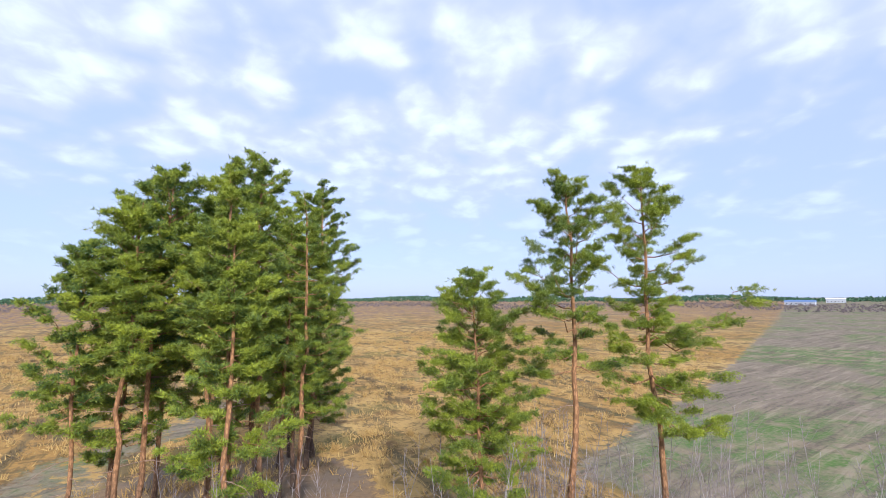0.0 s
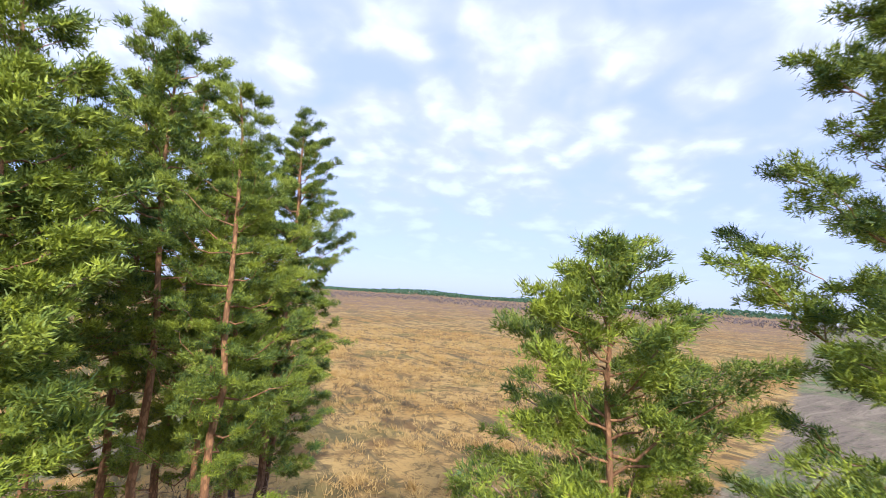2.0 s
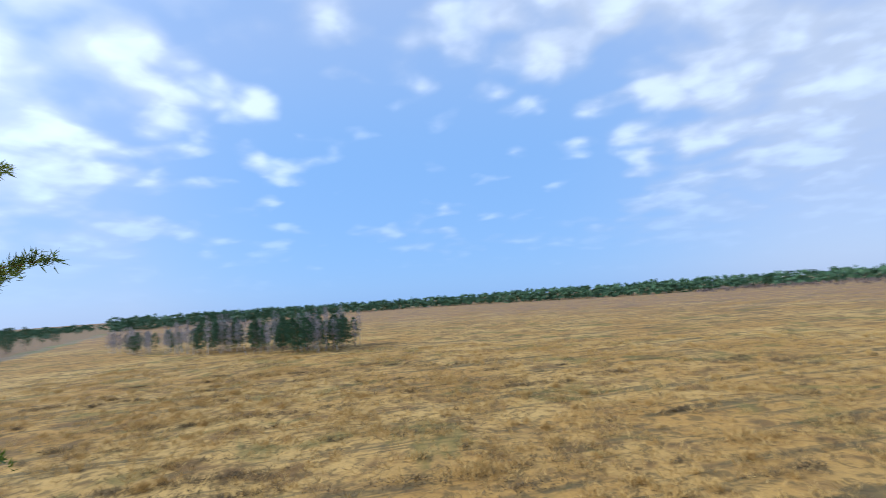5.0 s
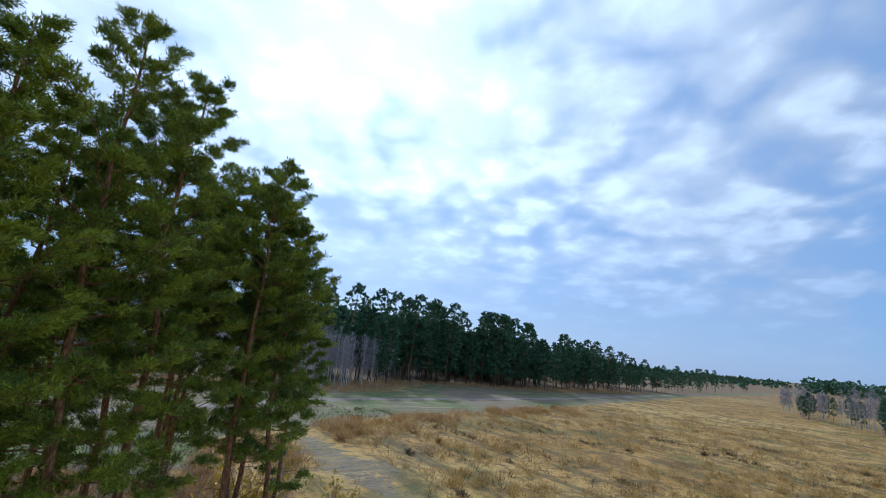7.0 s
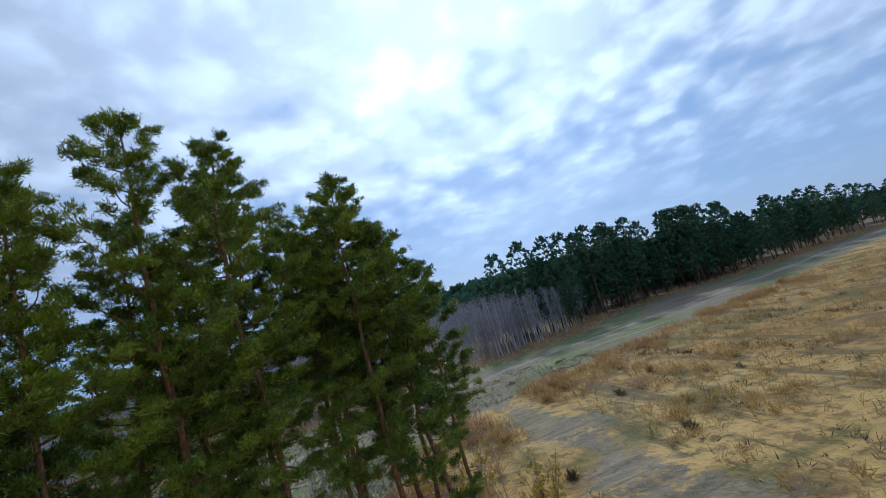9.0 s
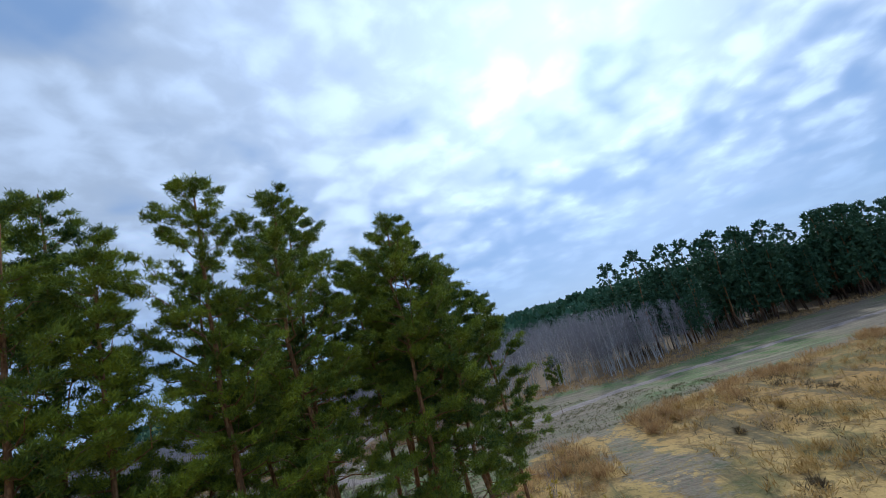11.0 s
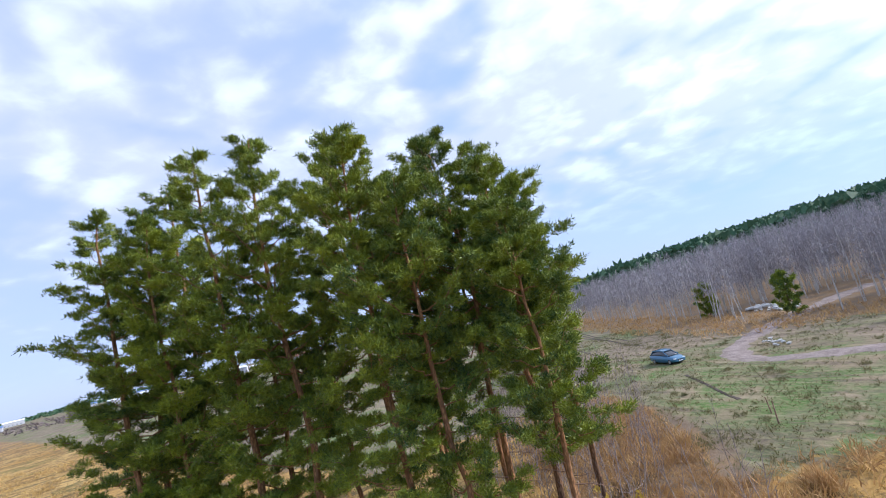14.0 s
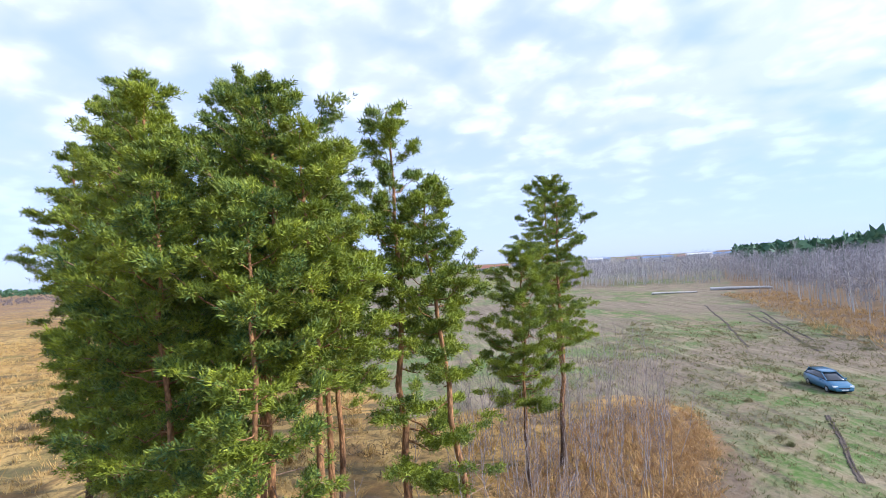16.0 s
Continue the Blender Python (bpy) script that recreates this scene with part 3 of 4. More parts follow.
def woods():
    rng = np.random.default_rng(77)
    pines = [far_tree(200 + i, 16.5 + 1.3 * i, "pine") for i in range(5)]
    birches = [far_tree(300 + i, 8.6 + 1.1 * i, "birch") for i in range(5)]
    used = set()

    def put(kind, ob, px, py, size=1.0):
        m = pose(px, py, float(height(px, py)) - 0.1, 0, 0, rng.uniform(0, 360)) @ Matrix.Scale(size, 4)
        if ob.name not in used:
            used.add(ob.name)
            ob.matrix_world = m
            t = ob
        else:
            t = copy_thing(ob, m)
        if kind == "pine":
            tagged(t, "dark green pine at the edge of the woods", "pine tree", "pines of the woods")
        else:
            tagged(t, "leafless birch with a pale stem on the slope", "birch tree", "birches of the woods")

    def along(i, s, d):
        (ax, ay), (bx, by) = WOODS[i], WOODS[i + 1]
        ln = math.hypot(bx - ax, by - ay)
        return ax + (bx - ax) * s + (by - ay) / ln * d, ay + (by - ay) * s - (bx - ax) / ln * d

    for n in range(240):
        i = rng.choice([1, 2, 3, 4, 5, 6], p=[0.16, 0.22, 0.18, 0.16, 0.16, 0.12])
        s = rng.uniform()
        if i == 1:
            s = 1 - 0.25 * s ** 1.5
        if i == 6:
            s *= 0.45
        where = along(i, s, 2 + 32 * rng.uniform() ** 1.6)
        put("pine", pines[rng.integers(5)], *where, float(np.interp(where[0], [-140, -100, -58, -20], [0.54, 0.68, 0.90, 1.08])))
    for n in range(290):
        i = rng.choice([6, 7, 8, 9, 10, 11, 12, 13, 14, 15, 16, 17], p=[0.10, 0.10, 0.09, 0.08, 0.10, 0.10, 0.08, 0.08, 0.09, 0.08, 0.06, 0.04])
        where = along(i, rng.uniform(), 2 + 45 * rng.uniform() ** 1.2)
        if abs(float(side(*where, TRACK))) < 5 or math.hypot(where[0] - 55, where[1] + 19) < 7:
            continue
        kind = "birch"
        put(kind, (pines if kind == "pine" else birches)[rng.integers(5)], *where)
    young = pine(360, 6.2, 0.06, 1.7, 30, 3, 5, (0.45, 0.09), name="young_pine")
    for px, py in ((62, -12), (44, -16), (20, -56), (33, -34)):
        put("pine", young, px, py)
    for i, s, d in ((8, 0.3, 112), (9, 0.6, 108), (11, 0.2, 110), (12, 0.7, 116), (14, 0.4, 109), (15, 0.8, 112), (16, 0.4, 108), (17, 0.6, 110)):
        put("pine", pines[rng.integers(5)], *along(i, s, d), 0.72)
    for n in range(190):
        s = rng.uniform()
        px, py = -124 - 22 * s ** 2 + rng.uniform(-16, 3), -20 - 120 * s ** 1.35 + rng.uniform(-4, 4)
        kind = "pine" if rng.uniform() < (0.5 if s < 0.55 else 0.2) else "birch"
        put(kind, (pines if kind == "pine" else birches)[rng.integers(5)], px, py, (0.55 if kind == "pine" else 0.92) * (1 if s < 0.6 else 0.8))


woods()


def far_woods():
    """Distant woods round the horizon, and the wood on top of the rise."""
    rng = np.random.default_rng(5)
    at, out, size = [], [], []
    for b in np.arange(48, 140, 0.035):
        d = 690 + 60 * math.sin(b * 0.13) + rng.uniform(-30, 90)
        p = bearing(b) * d
        at.append((p.x, p.y, rng.uniform(1, 13)))
    for b in np.arange(-50, 48, 0.028):
        d = 1250 + 90 * math.sin(b * 0.11) + rng.uniform(-60, 160)
        p = bearing(b) * d
        at.append((p.x, p.y, rng.uniform(1, 12) * (0.75 + 0.35 * math.sin(b * 0.37))))
    p = np.c_[rng.uniform(-120, 620, 30000), rng.uniform(-420, 40, 30000)]
    d = side(p[:, 0], p[:, 1], WOODS)
    p = p[((d > 105) | ((p[:, 0] > 190) & (d > 15))) & (d < 420)][:9500]
    at += list(zip(p[:, 0], p[:, 1], height(p[:, 0], p[:, 1]) + rng.uniform(2, 11, len(p))))
    for k in range(2600):
        s, d = rng.uniform(), 32 + 200 * rng.uniform()
        (ax, ay), (bx, by) = WOODS[1 + k % 5], WOODS[2 + k % 5]
        ln = math.hypot(bx - ax, by - ay)
        px, py = ax + (bx - ax) * s + (by - ay) / ln * d, ay + (by - ay) * s - (bx - ax) / ln * d
        at.append((px, py, float(height(px, py)) + rng.uniform(2, 14) * float(np.interp(px, [-300, -100, -58, -20], [0.5, 0.6, 0.8, 1.0]))))
    at = np.array(at)
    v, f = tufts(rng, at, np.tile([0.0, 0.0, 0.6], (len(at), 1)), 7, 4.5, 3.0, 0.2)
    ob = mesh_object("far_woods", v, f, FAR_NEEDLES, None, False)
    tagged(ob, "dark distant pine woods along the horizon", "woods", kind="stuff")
    belt = []
    for b in np.arange(-45, 75, 0.05):
        d = 560 + 70 * math.sin(b * 0.21) + rng.uniform(-60, 260)
        p = bearing(b) * d
        belt.append((p.x, p.y, rng.uniform(0.3, 2.2) + 3.2 * (rng.uniform() < 0.03)))
    belt = np.array(belt)
    ob = mesh_object("far_scrub", *tufts(rng, belt, np.tile([0.0, 0.0, 0.5], (len(belt), 1)), 13, 2.2, 0.5, 0.4), FAR_SCRUB, None, False)
    tagged(ob, "purple-brown leafless scrub far across the field", "scrub", kind="stuff")


far_woods()


def birch_slope():
    """The grey leafless birch wood that fills the slope behind its first rows."""
    rng = np.random.default_rng(8)
    stems, at = [], []
    belt = [(165, 78), (168, 58), (172, 38), (175, 18), (178, -2)]
    spots = np.c_[rng.uniform(-25, 190, 9000), rng.uniform(-190, 20, 9000)]
    d = side(spots[:, 0], spots[:, 1], WOODS)
    spots = list(spots[(d > 5) & (d < 125)][:2900])
    for n in range(700):
        (ax, ay), (bx, by) = belt[n % 4 + 1], belt[n % 4]
        s, d, ln = rng.uniform(), 5 + 90 * rng.uniform(), math.hypot(bx - ax, by - ay)
        spots.append((ax + (bx - ax) * s + (by - ay) / ln * d, ay + (by - ay) * s - (bx - ax) / ln * d))
    for px, py in spots:
        if abs(float(side(px, py, TRACK))) < 5 or math.hypot(px - 55, py + 19) < 7:
            continue
        pz, tall = float(height(px, py)), rng.uniform(7.5, 11.5)
        lean = rng.normal(size=2) * 0.03 * tall
        stems.append((np.array([(px, py, pz), (px + lean[0], py + lean[1], pz + tall)]), np.array([0.09, 0.02])))
        u = rng.uniform(0.3, 1, 9)
        at.append(np.c_[px + rng.normal(size=9) * 0.8, py + rng.normal(size=9) * 0.8, pz + tall * u])
    at = np.concatenate(at)
    tagged(mesh_object("birch_stems", *tubes(stems, 3), BIRCH), "pale stems of a dense leafless birch wood", "birch wood", kind="stuff")
    tagged(mesh_object("birch_twigs", *tufts(rng, at, np.zeros((len(at), 3)), 5, 1.7, 0.068, 0.9), HAZE_TWIGS, None, False), "grey twigs of a dense leafless birch wood", "birch wood", kind="stuff")


birch_slope()


# ---- undergrowth ----
def inside(px, py, poly):
    hit = False
    for (ax, ay), (bx, by) in zip(poly, poly[1:] + poly[:1]):
        if (ay > py) != (by > py) and px < (bx - ax) * (py - ay) / (by - ay) + ax:
            hit = not hit
    return hit


def sapling(seed, tall):
    """A leafless birch sapling: thin pale stem, fine upright twigs."""
    rng = np.random.default_rng(seed)
    thing = new("birch_sapling")
    zs = np.linspace(0, 1, 6)
    line = np.c_[np.cumsum(rng.normal(size=(6, 2)) * 0.025 * tall, axis=0), zs * tall]
    line -= line[0] * [1, 1, 0]
    mesh_object("trunk", *tubes([(line, 0.017 * (1 - 0.8 * zs) + 0.005)], 4), SAPLING, thing)
    wood = []
    for i in range(20):
        u = rng.uniform(0.2, 0.97)
        p = np.array([np.interp(u, zs, line[:, q]) for q in range(3)])
        a, ln = rng.uniform(0, 6.28), tall * rng.uniform(0.08, 0.26) * (1.1 - u * 0.6)
        d = np.array([math.cos(a) * 0.75, math.sin(a) * 0.75, 0.8])
        wood.append((np.array([p, p + d * ln * 0.55, p + d * ln + [0, 0, ln * 0.12]]), np.array([0.008, 0.006, 0.003])))
    tagged(mesh_object("fine_twig", *tubes(wood, 3), TWIGS, thing), kind="stuff")
    return thing


def thicket():
    rng = np.random.default_rng(11)
    poly = [(-16, 17), (-4, 17.5), (2, 16.5), (9, 16.5), (18, 18), (20, 22), (14, 29), (6, 30), (-2, 27), (-15, 24)]
    kinds = [sapling(400 + i, 3.7 + 0.65 * i) for i in range(6)]
    fresh = set()
    n = 0
    while n < 230:
        px, py = rng.uniform(-16, 20), rng.uniform(16, 30)
        if not inside(px, py, poly) or (px < 1 and rng.uniform() < 0.55):
            continue
        ob = kinds[rng.integers(6)]
        m = pose(px, py, float(height(px, py)) - 0.05, rng.normal() * 4, rng.normal() * 4, rng.uniform(0, 360))
        if ob.name in fresh:
            ob = copy_thing(ob, m)
        else:
            fresh.add(ob.name)
            ob.matrix_world = m
        tagged(ob, "thin leafless birch sapling in dry grass", "birch sapling", "saplings of the thicket")
        n += 1


thicket()


def yellow_shrub(seed):
    """A knee-high to shoulder-high shrub that still holds yellow leaves."""
    rng = np.random.default_rng(seed)
    thing = new("shrub")
    stems, at = [], []
    for i in range(16):
        a, ln = rng.uniform(0, 6.28), rng.uniform(0.7, 1.7)
        d = np.array([math.cos(a) * 0.45, math.sin(a) * 0.45, 1.0])
        p = np.array([[0, 0, 0], d * ln * 0.5, d * ln + [0, 0, 0.1]])
        stems.append((p, np.array([0.014, 0.010, 0.004])))
        at.append(d * ln * rng.uniform(0.35, 1.05, (14, 1)) + rng.normal(size=(14, 3)) * 0.12)
    for p in stems:
        mesh_object("stem", *tubes([p], 4), TWIGS, thing)
    at = np.concatenate(at)
    mesh_object("foliage", *tufts(rng, at, np.zeros((len(at), 3)), 10, 0.06, 0.035, 0.3), YELLOW, thing, False)
    return thing


YELLOW = leaf_material("yellow_leaves", (0.34, 0.23, 0.035), (0.55, 0.42, 0.07), 0.6, 0.3)
for i, (px, py, size) in enumerate(((-13.9, 21.6, 2.8), (-12.9, 22.2, 2.4), (-18.2, 21.6, 2.0))):
    ob = set_at(yellow_shrub(600 + i), px, py)
    ob.matrix_world = ob.matrix_world @ Matrix.Scale(size, 4)
    tagged(ob, "shrub with yellow autumn leaves at the foot of the pines", "shrub", "yellow shrubs")


def herbage(name, label, category, mat, spots, blades, length, width, lift, seed):
    rng = np.random.default_rng(seed)
    at = np.c_[spots, height(spots[:, 0], spots[:, 1])]
    ob = mesh_object(name, *tufts(rng, at, np.zeros((len(at), 3)), blades, length, width, lift), mat, None, False)
    tagged(ob, label, category, kind="stuff")


def undergrowth():
    rng = np.random.default_rng(21)

    def clumped(x0, x1, y0, y1, clumps, per, size):
        c = np.c_[rng.uniform(x0, x1, clumps), rng.uniform(y0, y1, clumps)]
        n = rng.poisson(per * rng.gamma(1.2, 0.8, clumps))
        r = np.repeat(size * rng.gamma(2.0, 0.5, clumps), n)
        return np.repeat(c, n, 0) + rng.normal(size=(n.sum(), 2)) * r[:, None]

    p = clumped(-130, 60, -70, 170, 13500, 9, 0.9)
    far = np.hypot(p[:, 0] + 16, p[:, 1] - 40)
    patch = np.sin(p[:, 0] * 0.21 + 2 * np.sin(p[:, 1] * 0.13)) * np.sin(p[:, 1] * 0.27 + 1.7 * np.sin(p[:, 0] * 0.11))
    keep = (side(p[:, 0], p[:, 1], LANE) < -1.5) & (np.abs(side(p[:, 0], p[:, 1], FOOTWAY)) > 2.8) & (rng.uniform(size=len(p)) < np.clip(1.5 - far / 110, 0, 1) * np.clip(0.65 + 0.6 * patch, 0.1, 1))
    herbage("dry_grass", "dry yellow field grass in tussocks", "grass", STRAW, p[keep], 6, 0.64, 0.045, 1.2, 22)
    c = np.c_[rng.uniform(-100, 20, 620), rng.uniform(-30, 110, 620)]
    n = rng.poisson(16 * rng.gamma(1.0, 1.0, 620))
    c, size = np.repeat(c, n, 0), np.repeat(rng.gamma(2.0, 0.5, 620), n)
    ridge = np.array([math.cos(radians(122)), math.sin(radians(122))])
    h = c + np.outer(rng.normal(size=len(c)) * 2.2 * size, ridge) + rng.normal(size=(len(c), 2)) * 0.35 * size[:, None]
    h = h[(side(h[:, 0], h[:, 1], LANE) < -2) & (np.abs(side(h[:, 0], h[:, 1], FOOTWAY)) > 3.4)]
    herbage("withered_shrubs", "low dark withered shrubs in the field", "shrub", SHRUB, h, 8, 0.5, 0.035, 0.7, 26)
    g = clumped(-24, 70, -32, 30, 3000, 9, 0.9)
    g = g[(side(g[:, 0], g[:, 1], LANE) > 0.5) & (side(g[:, 0], g[:, 1], WOODS) < -2) & (np.abs(side(g[:, 0], g[:, 1], TRACK)) > 1.8)]
    herbage("short_grass", "short half-green grass of the trodden clearing", "grass", TURF, g, 7, 0.24, 0.03, 0.9, 27)
    q = np.c_[rng.uniform(-18, 22, 9000), rng.uniform(11, 28, 9000)]
    e = np.hypot((q[:, 0] - 3) / 19, (q[:, 1] - 18.5) / 7.5)
    q = q[(e < rng.uniform(0.6, 1.0, len(q))) & (side(q[:, 0], q[:, 1], LANE) < 1.0)]
    herbage("dry_weeds", "rusty brown dry weeds under the thicket", "weeds", WEEDS, q, 14, 0.5, 0.023, 0.75, 23)
    r = clumped(-90, 4, -60, 20, 1500, 14, 1.0)
    e = side(r[:, 0], r[:, 1], LANE)
    r = r[(e < 1.0) & (e > -9) & (np.abs(side(r[:, 0], r[:, 1], FOOTWAY)) > 2.5) & (np.sin(r[:, 0] * 0.5) * np.sin(r[:, 1] * 0.43 + 1) > -0.35)]
    herbage("rusty_grass", "tall rusty grass along the edge of the field", "grass", WEEDS, r, 9, 0.95, 0.045, 1.0, 28)
    w = np.c_[rng.uniform(-120, 130, 40000), rng.uniform(-150, 20, 40000)]
    d = side(w[:, 0], w[:, 1], WOODS)
    w = w[(d > -6) & (d < 8) & (rng.uniform(size=len(w)) < 0.9)]
    herbage("edge_grass", "rusty tall grass along the edge of the woods", "grass", WEEDS, w, 7, 0.8, 0.07, 1.0, 24)


undergrowth()


# ---- things on the clearing ----
def box(bm, lo, hi, bevel=0.0):
    made = bmesh.ops.create_cube(bm, size=1.0)["verts"]
    for v in made:
        v.co = [lo[i] + (v.co[i] + 0.5) * (hi[i] - lo[i]) for i in range(3)]
    if bevel:
        edges = list({e for v in made for e in v.link_edges})
        bmesh.ops.bevel(bm, geom=edges, offset=bevel, segments=2, affect="EDGES", profile=0.6)


def part(name, bm, mat, parent=None, label="", smooth_faces=False):
    me = bpy.data.meshes.new(name)
    for f in bm.faces:
        f.smooth = smooth_faces
    bm.to_mesh(me)
    bm.free()
    me.materials.append(mat)
    ob = new(name, me)
    ob.parent = parent
    return tagged(ob, label)


def paint(name, col, rough=0.3, metal=0.0, coat=0.0, spread=0.06):
    m, k, b, out = material(name, rough, 0.5)
    n = k.noise(k.n("ShaderNodeTexCoord").outputs["Object"], 4.0, 5.0, 0.6)
    link(k, k.mix(n, (*[c * (1 - spread * 3) for c in col], 1), (*[c * (1 + spread * 3) for c in col], 1)), b, "Base Color")
    b.inputs["Metallic"].default_value, b.inputs["Coat Weight"].default_value = metal, coat
    link(k, k.math("ADD", rough, k.math("MULTIPLY", n, 0.15)), b, "Roughness")
    return m


CAR_BLUE = paint("car_blue", (0.038, 0.145, 0.25), 0.26, 0.25, 0.8)
GLASS = paint("dark_glass", (0.02, 0.025, 0.03), 0.05, 0.0, 0.6)
RUBBER = paint("rubber", (0.018, 0.018, 0.02), 0.8)
RIM = paint("rim_metal", (0.45, 0.46, 0.48), 0.35, 0.9)
LAMP = paint("lamp_glass", (0.65, 0.68, 0.7), 0.12)
WHITE = paint("white_wall", (0.72, 0.72, 0.70), 0.8)
PALE = paint("pale_wall", (0.46, 0.47, 0.50), 0.9)
ROOF_BLUE = paint("blue_roof", (0.12, 0.20, 0.36), 0.6)
ROOF_RED = paint("rust_roof", (0.28, 0.12, 0.08), 0.7)
CONCRETE = paint("concrete", (0.52, 0.51, 0.48), 0.9, 0.0, 0.0, 0.1)


def loft(name, rows, mat, parent, label=""):
    """A closed body through cross sections: rows of (y, half width, bottom, shoulder, top, half width on top)."""
    bm = bmesh.new()
    rings = []
    for y, w, b, sh, tp, wt in rows:
        prof = [(-w * 0.92, b), (-w, b + 0.12), (-w, sh), (-wt, tp), (-wt * 0.5, tp + 0.02), (wt * 0.5, tp + 0.02), (wt, tp), (w, sh), (w, b + 0.12), (w * 0.92, b)]
        rings.append([bm.verts.new((px, y, pz)) for px, pz in prof])
    for r, q in zip(rings, rings[1:]):
        for i in range(len(r)):
            j = (i + 1) % len(r)
            bm.faces.new((r[i], r[j], q[j], q[i]))
    bm.faces.new(rings[0][::-1])
    bm.faces.new(rings[-1])
    bmesh.ops.recalc_face_normals(bm, faces=bm.faces)
    return part(name, bm, mat, parent, label, True)


def hatchback():
    car = new("car")
    loft("body", [(-2.12, 0.74, 0.42, 0.62, 0.80, 0.70), (-2.02, 0.84, 0.30, 0.78, 0.95, 0.76), (-1.2, 0.89, 0.24, 0.88, 0.99, 0.80), (0.0, 0.90, 0.22, 0.86, 0.97, 0.80), (0.95, 0.89, 0.24, 0.84, 0.95, 0.80), (1.6, 0.87, 0.27, 0.74, 0.84, 0.72), (2.0, 0.80, 0.32, 0.62, 0.72, 0.62), (2.14, 0.68, 0.40, 0.52, 0.60, 0.52)], CAR_BLUE, car, "dark blue metallic body")
    loft("cabin", [(-1.98, 0.76, 0.93, 0.96, 0.99, 0.72), (-1.55, 0.77, 0.93, 1.10, 1.40, 0.58), (-0.6, 0.77, 0.93, 1.12, 1.47, 0.60), (0.2, 0.77, 0.93, 1.10, 1.44, 0.58), (0.62, 0.76, 0.92, 1.02, 1.24, 0.62), (1.18, 0.72, 0.88, 0.90, 0.93, 0.66)], GLASS, car, "dark tinted windows")
    loft("roof", [(-1.62, 0.60, 1.40, 1.42, 1.44, 0.52), (-0.6, 0.63, 1.455, 1.475, 1.50, 0.55), (0.22, 0.60, 1.43, 1.45, 1.475, 0.52), (0.34, 0.57, 1.39, 1.41, 1.43, 0.50)], CAR_BLUE, car)
    for sx in (-1, 1):
        for y0, y1 in ((0.30, 1.14), (-1.60, -1.92)):
            bm = bmesh.new()
            a, b = Vector((sx * 0.585, y0, 1.43)), Vector((sx * 0.73, y1, 0.96))
            d = (b - a).normalized()
            m = Matrix.Translation((a + b) / 2) @ d.to_track_quat("Z", "Y").to_matrix().to_4x4()
            bmesh.ops.create_cone(bm, cap_ends=True, segments=8, radius1=0.045, radius2=0.04, depth=(b - a).length, matrix=m)
            part("pillar", bm, CAR_BLUE, car)
        bm = bmesh.new()
        box(bm, (sx * 0.98 - 0.09, 0.62, 0.92), (sx * 0.98 + 0.09, 0.74, 1.05), 0.03)
        part("mirror", bm, CAR_BLUE, car)
        bm = bmesh.new()
        box(bm, (sx * 0.62 - 0.17, 1.86, 0.58), (sx * 0.62 + 0.17, 2.09, 0.72), 0.03)
        part("headlight", bm, LAMP, car, "clear glass headlight")
        for y in (-1.28, 1.30):
            wheel = new("wheel")
            wheel.parent = car
            bm = bmesh.new()
            turn = pose(sx * 0.80, y, 0.31, 0, 90, 0)
            bmesh.ops.create_cone(bm, cap_ends=True, segments=24, radius1=0.31, radius2=0.31, depth=0.21, matrix=turn)
            bmesh.ops.bevel(bm, geom=[e for e in bm.edges if len(e.link_faces) == 2 and e.calc_face_angle(0) > 1.0], offset=0.04, segments=2, affect="EDGES")
            part("tyre", bm, RUBBER, wheel)
            bm = bmesh.new()
            bmesh.ops.create_cone(bm, cap_ends=True, segments=20, radius1=0.20, radius2=0.17, depth=0.24, matrix=turn)
            part("rim", bm, RIM, wheel)
    bm = bmesh.new()
    box(bm, (-0.66, 1.98, 0.30), (0.66, 2.18, 0.46), 0.04)
    part("bumper", bm, CAR_BLUE, car)
    bm = bmesh.new()
    box(bm, (-0.42, 2.04, 0.50), (0.42, 2.15, 0.58), 0.02)
    part("grille", bm, RUBBER, car, "black grille")
    bm = bmesh.new()
    box(bm, (-0.26, 2.175, 0.36), (0.26, 2.19, 0.45))
    part("plate", bm, WHITE, car, "plain pale plate")
    return tagged(car, "dark blue hatchback parked on the trodden grass", "car")


set_at(hatchback(), 29.5, 6.8, 112.0, 0.0)


def rubble_pile(cx, cy, n, spread, seed, size):
    """Pale broken stones dumped beside the track, each a piece of its own."""
    rng = np.random.default_rng(seed)
    pile = tagged(new("rubble_pile"), "pale broken concrete rubble dumped beside the track", "rubble")
    set_at(pile, cx, cy, 0, 0)
    for i in range(n):
        bm = bmesh.new()
        bmesh.ops.create_icosphere(bm, subdivisions=1, radius=size * rng.uniform(0.4, 1.2))
        for v in bm.verts:
            v.co *= rng.uniform(0.7, 1.2)
            v.co.z *= 0.6
        r = spread * rng.uniform() ** 0.7
        a = rng.uniform(0, 6.28)
        ob = part("stone", bm, CONCRETE, pile)
        ob.location = (math.cos(a) * r * 1.6, math.sin(a) * r * 0.7, 0.55 * size + max(0.0, 0.5 - r / spread * 0.5) * rng.uniform(0, 1.2))
    return pile


rubble_pile(55, -19, 60, 4.0, 31, 0.5)
rubble_pile(27.5, -4.2, 16, 1.6, 32, 0.3)


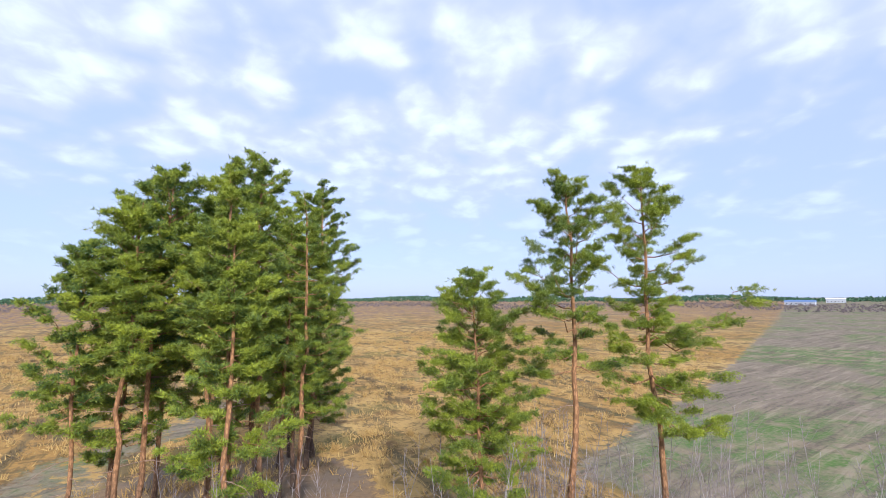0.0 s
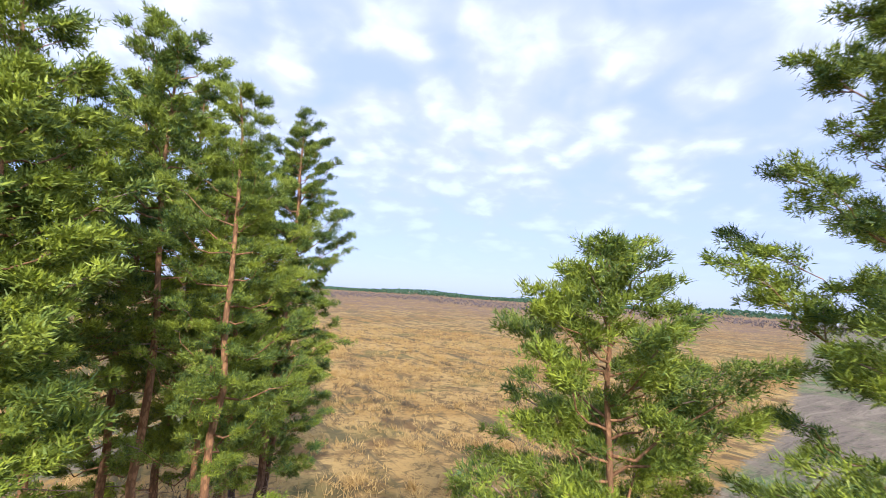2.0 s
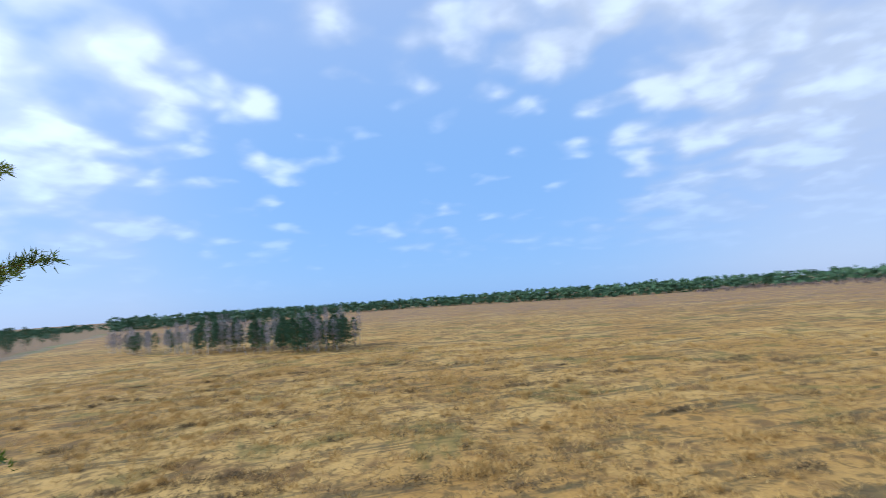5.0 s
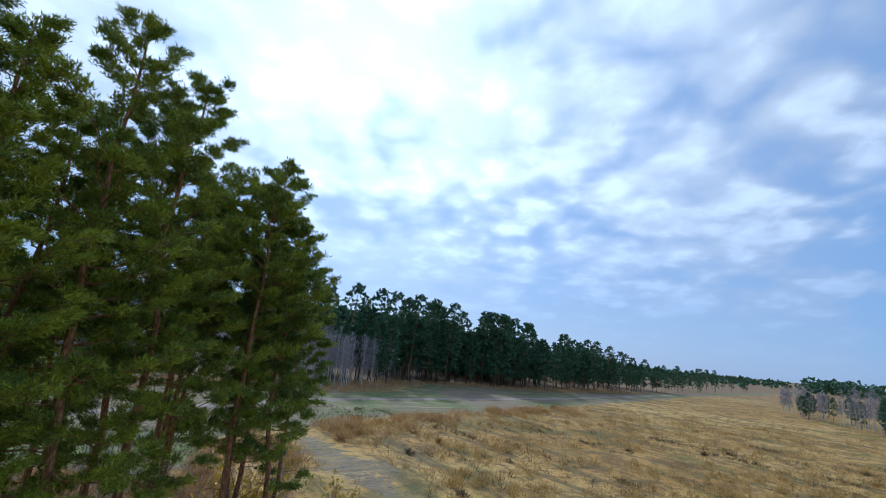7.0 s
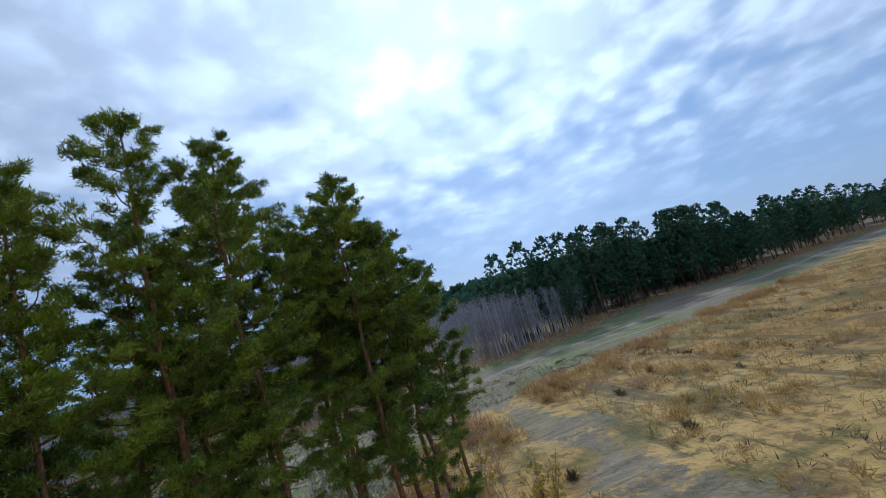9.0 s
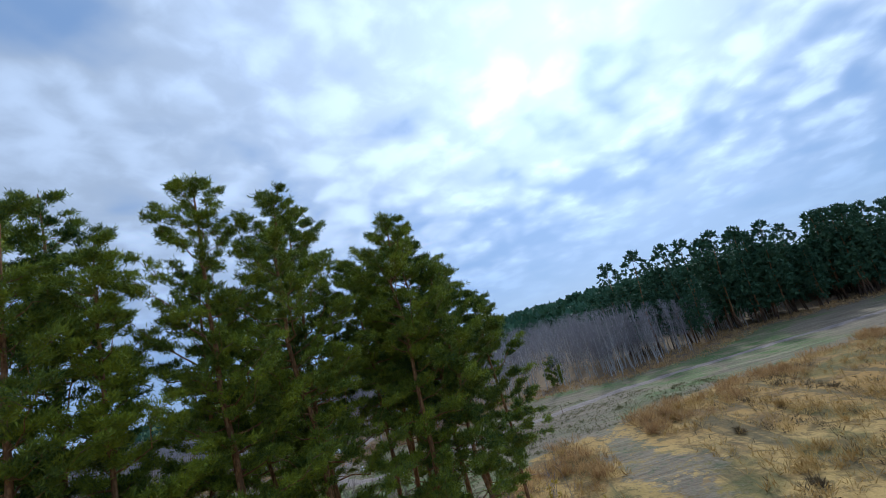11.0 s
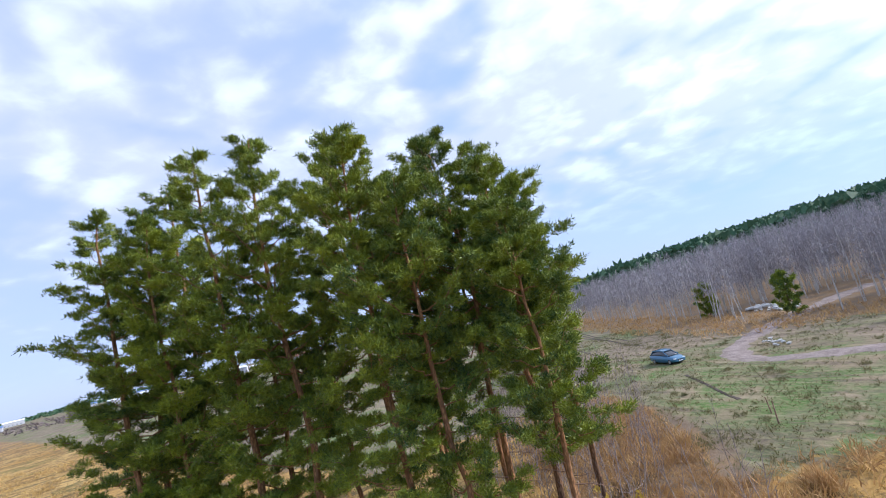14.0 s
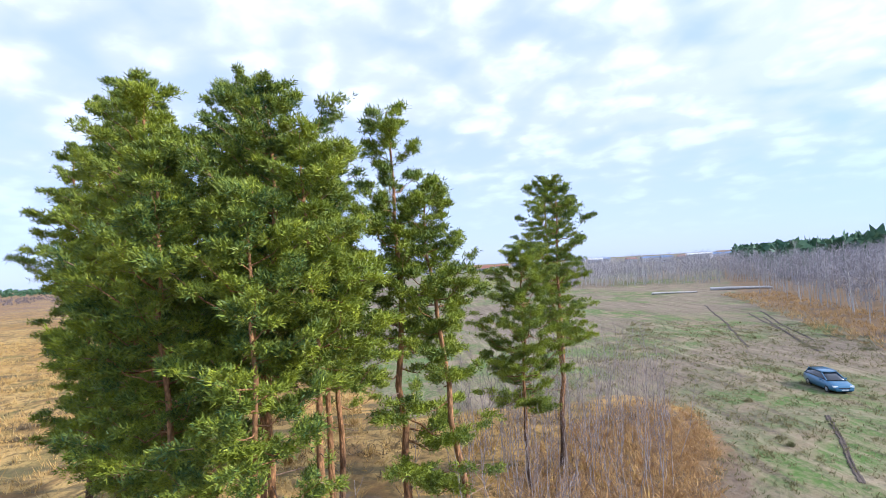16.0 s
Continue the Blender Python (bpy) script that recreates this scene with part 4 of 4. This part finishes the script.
def log(ax, ay, bx, by, radius, label):
    rng = np.random.default_rng(41)
    s = np.linspace(0, 1, 8)
    pts = np.c_[ax + (bx - ax) * s, ay + (by - ay) * s, height(ax + (bx - ax) * s, ay + (by - ay) * s) + radius * 0.8]
    pts[1:-1] += rng.normal(size=(6, 3)) * [0.08, 0.08, 0.02]
    thing = new("fallen_log")
    mesh_object("trunk", *tubes([(pts, radius * (1 - 0.4 * s))], 8), BIRCH, thing)
    for i in range(5):
        f = rng.uniform(0.3, 0.9)
        p = np.array([np.interp(f, s, pts[:, q]) for q in range(3)])
        d = np.array([rng.normal(), rng.normal(), abs(rng.normal()) * 0.6]) * 0.5
        mesh_object("limb_stub", *tubes([(np.array([p, p + d]), np.array([0.05, 0.02]))], 5), DEADWOOD, thing)
    return tagged(thing, label, "log")


log(146, 19, 147, 3, 0.55, "long pale fallen trunk lying beyond the clearing")
log(132, 34, 136, 22, 0.35, "grey fallen trunk lying at the end of the lane")


def fallen_branch(px, py, turn, size, seed):
    """A bare forked branch lying in the brush."""
    rng = np.random.default_rng(seed)
    thing = new("fallen_branch")
    s = np.linspace(0, 1, 6)
    stem = np.c_[s * 2.6, 0.15 * np.sin(s * 4), 0.12 + 0.35 * s] * size
    mesh_object("stem", *tubes([(stem, 0.035 * size * (1 - 0.8 * s))], 5), SAPLING, thing)
    for i in range(7):
        f, a = rng.uniform(0.25, 0.95), rng.uniform(-0.9, 0.9)
        p = np.array([np.interp(f, s, stem[:, q]) for q in range(3)])
        d = np.array([math.cos(a), math.sin(a), rng.uniform(-0.05, 0.5)]) * rng.uniform(0.4, 1.0) * size
        mesh_object("side_branch", *tubes([(np.array([p, p + d * 0.6, p + d + [0, 0, 0.05]]), np.array([0.016, 0.011, 0.004]) * size)], 4), SAPLING, thing)
    set_at(thing, px, py, turn, 0.0)
    return tagged(thing, "bare pale branch fallen in the brush", "branch")


fallen_branch(1.0, 21.0, 12, 1.2, 71)
fallen_branch(-2.5, 19.0, 150, 0.9, 72)
fallen_branch(-9.5, 19.5, 60, 1.0, 73)


def stake(px, py, tall, lean):
    bm = bmesh.new()
    bmesh.ops.create_cone(bm, cap_ends=True, segments=7, radius1=0.055, radius2=0.04, depth=tall, matrix=pose(0, 0, tall / 2))
    for v in bm.verts:
        v.co.x += 0.02 * math.sin(v.co.z * 5)
    ob = part("stake", bm, DEADWOOD, None)
    ob.matrix_world = pose(px, py, float(height(px, py)) - 0.08, lean, 3, 0)
    return tagged(ob, "weathered wooden stake standing in the clearing", "stake")


stake(2.3, 9.2, 1.5, 2)
stake(4.6, 8.4, 1.2, -4)
stake(4.0, -22.0, 1.3, 6)


def far_house(seed):
    """A low pale building of the distant settlement."""
    rng = np.random.default_rng(seed)
    house = new("house")
    ln, dp, ht = rng.uniform(14, 46), rng.uniform(9, 14), rng.uniform(4, 7.5)
    bm = bmesh.new()
    box(bm, (-ln / 2, -dp / 2, -0.5), (ln / 2, dp / 2, ht))
    part("wall", bm, PALE, house)
    bm = bmesh.new()
    rise = rng.uniform(1.6, 3.2)
    vs = [bm.verts.new(c) for c in ((-ln / 2 - 0.6, -dp / 2 - 0.6, ht), (ln / 2 + 0.6, -dp / 2 - 0.6, ht), (ln / 2 + 0.6, dp / 2 + 0.6, ht), (-ln / 2 - 0.6, dp / 2 + 0.6, ht), (-ln / 2 - 0.6, 0, ht + rise), (ln / 2 + 0.6, 0, ht + rise))]
    for f in ((0, 1, 5, 4), (2, 3, 4, 5), (0, 4, 3), (1, 2, 5), (3, 2, 1, 0)):
        bm.faces.new([vs[i] for i in f])
    part("roof", bm, (ROOF_BLUE, ROOF_RED, WHITE)[seed % 3], house)
    for i in range(int(ln / 5)):
        for sy in (-1, 1):
            bm = bmesh.new()
            cx = -ln / 2 + 2.5 + i * 5
            box(bm, (cx - 0.7, sy * dp / 2 - 0.06, 1.2), (cx + 0.7, sy * dp / 2 + 0.06, 2.8))
            part("window", bm, GLASS, house)
    return house


def settlement():
    rng = np.random.default_rng(52)
    for i in range(34):
        b = rng.uniform(271, 324)
        d = rng.uniform(620, 1150)
        p = bearing(b) * d
        ob = far_house(500 + i)
        set_at(ob, p.x, p.y, rng.uniform(-25, 25) + b, 0.0)
        tagged(ob, "pale low building of the distant settlement", "house", "houses of the settlement")


settlement()
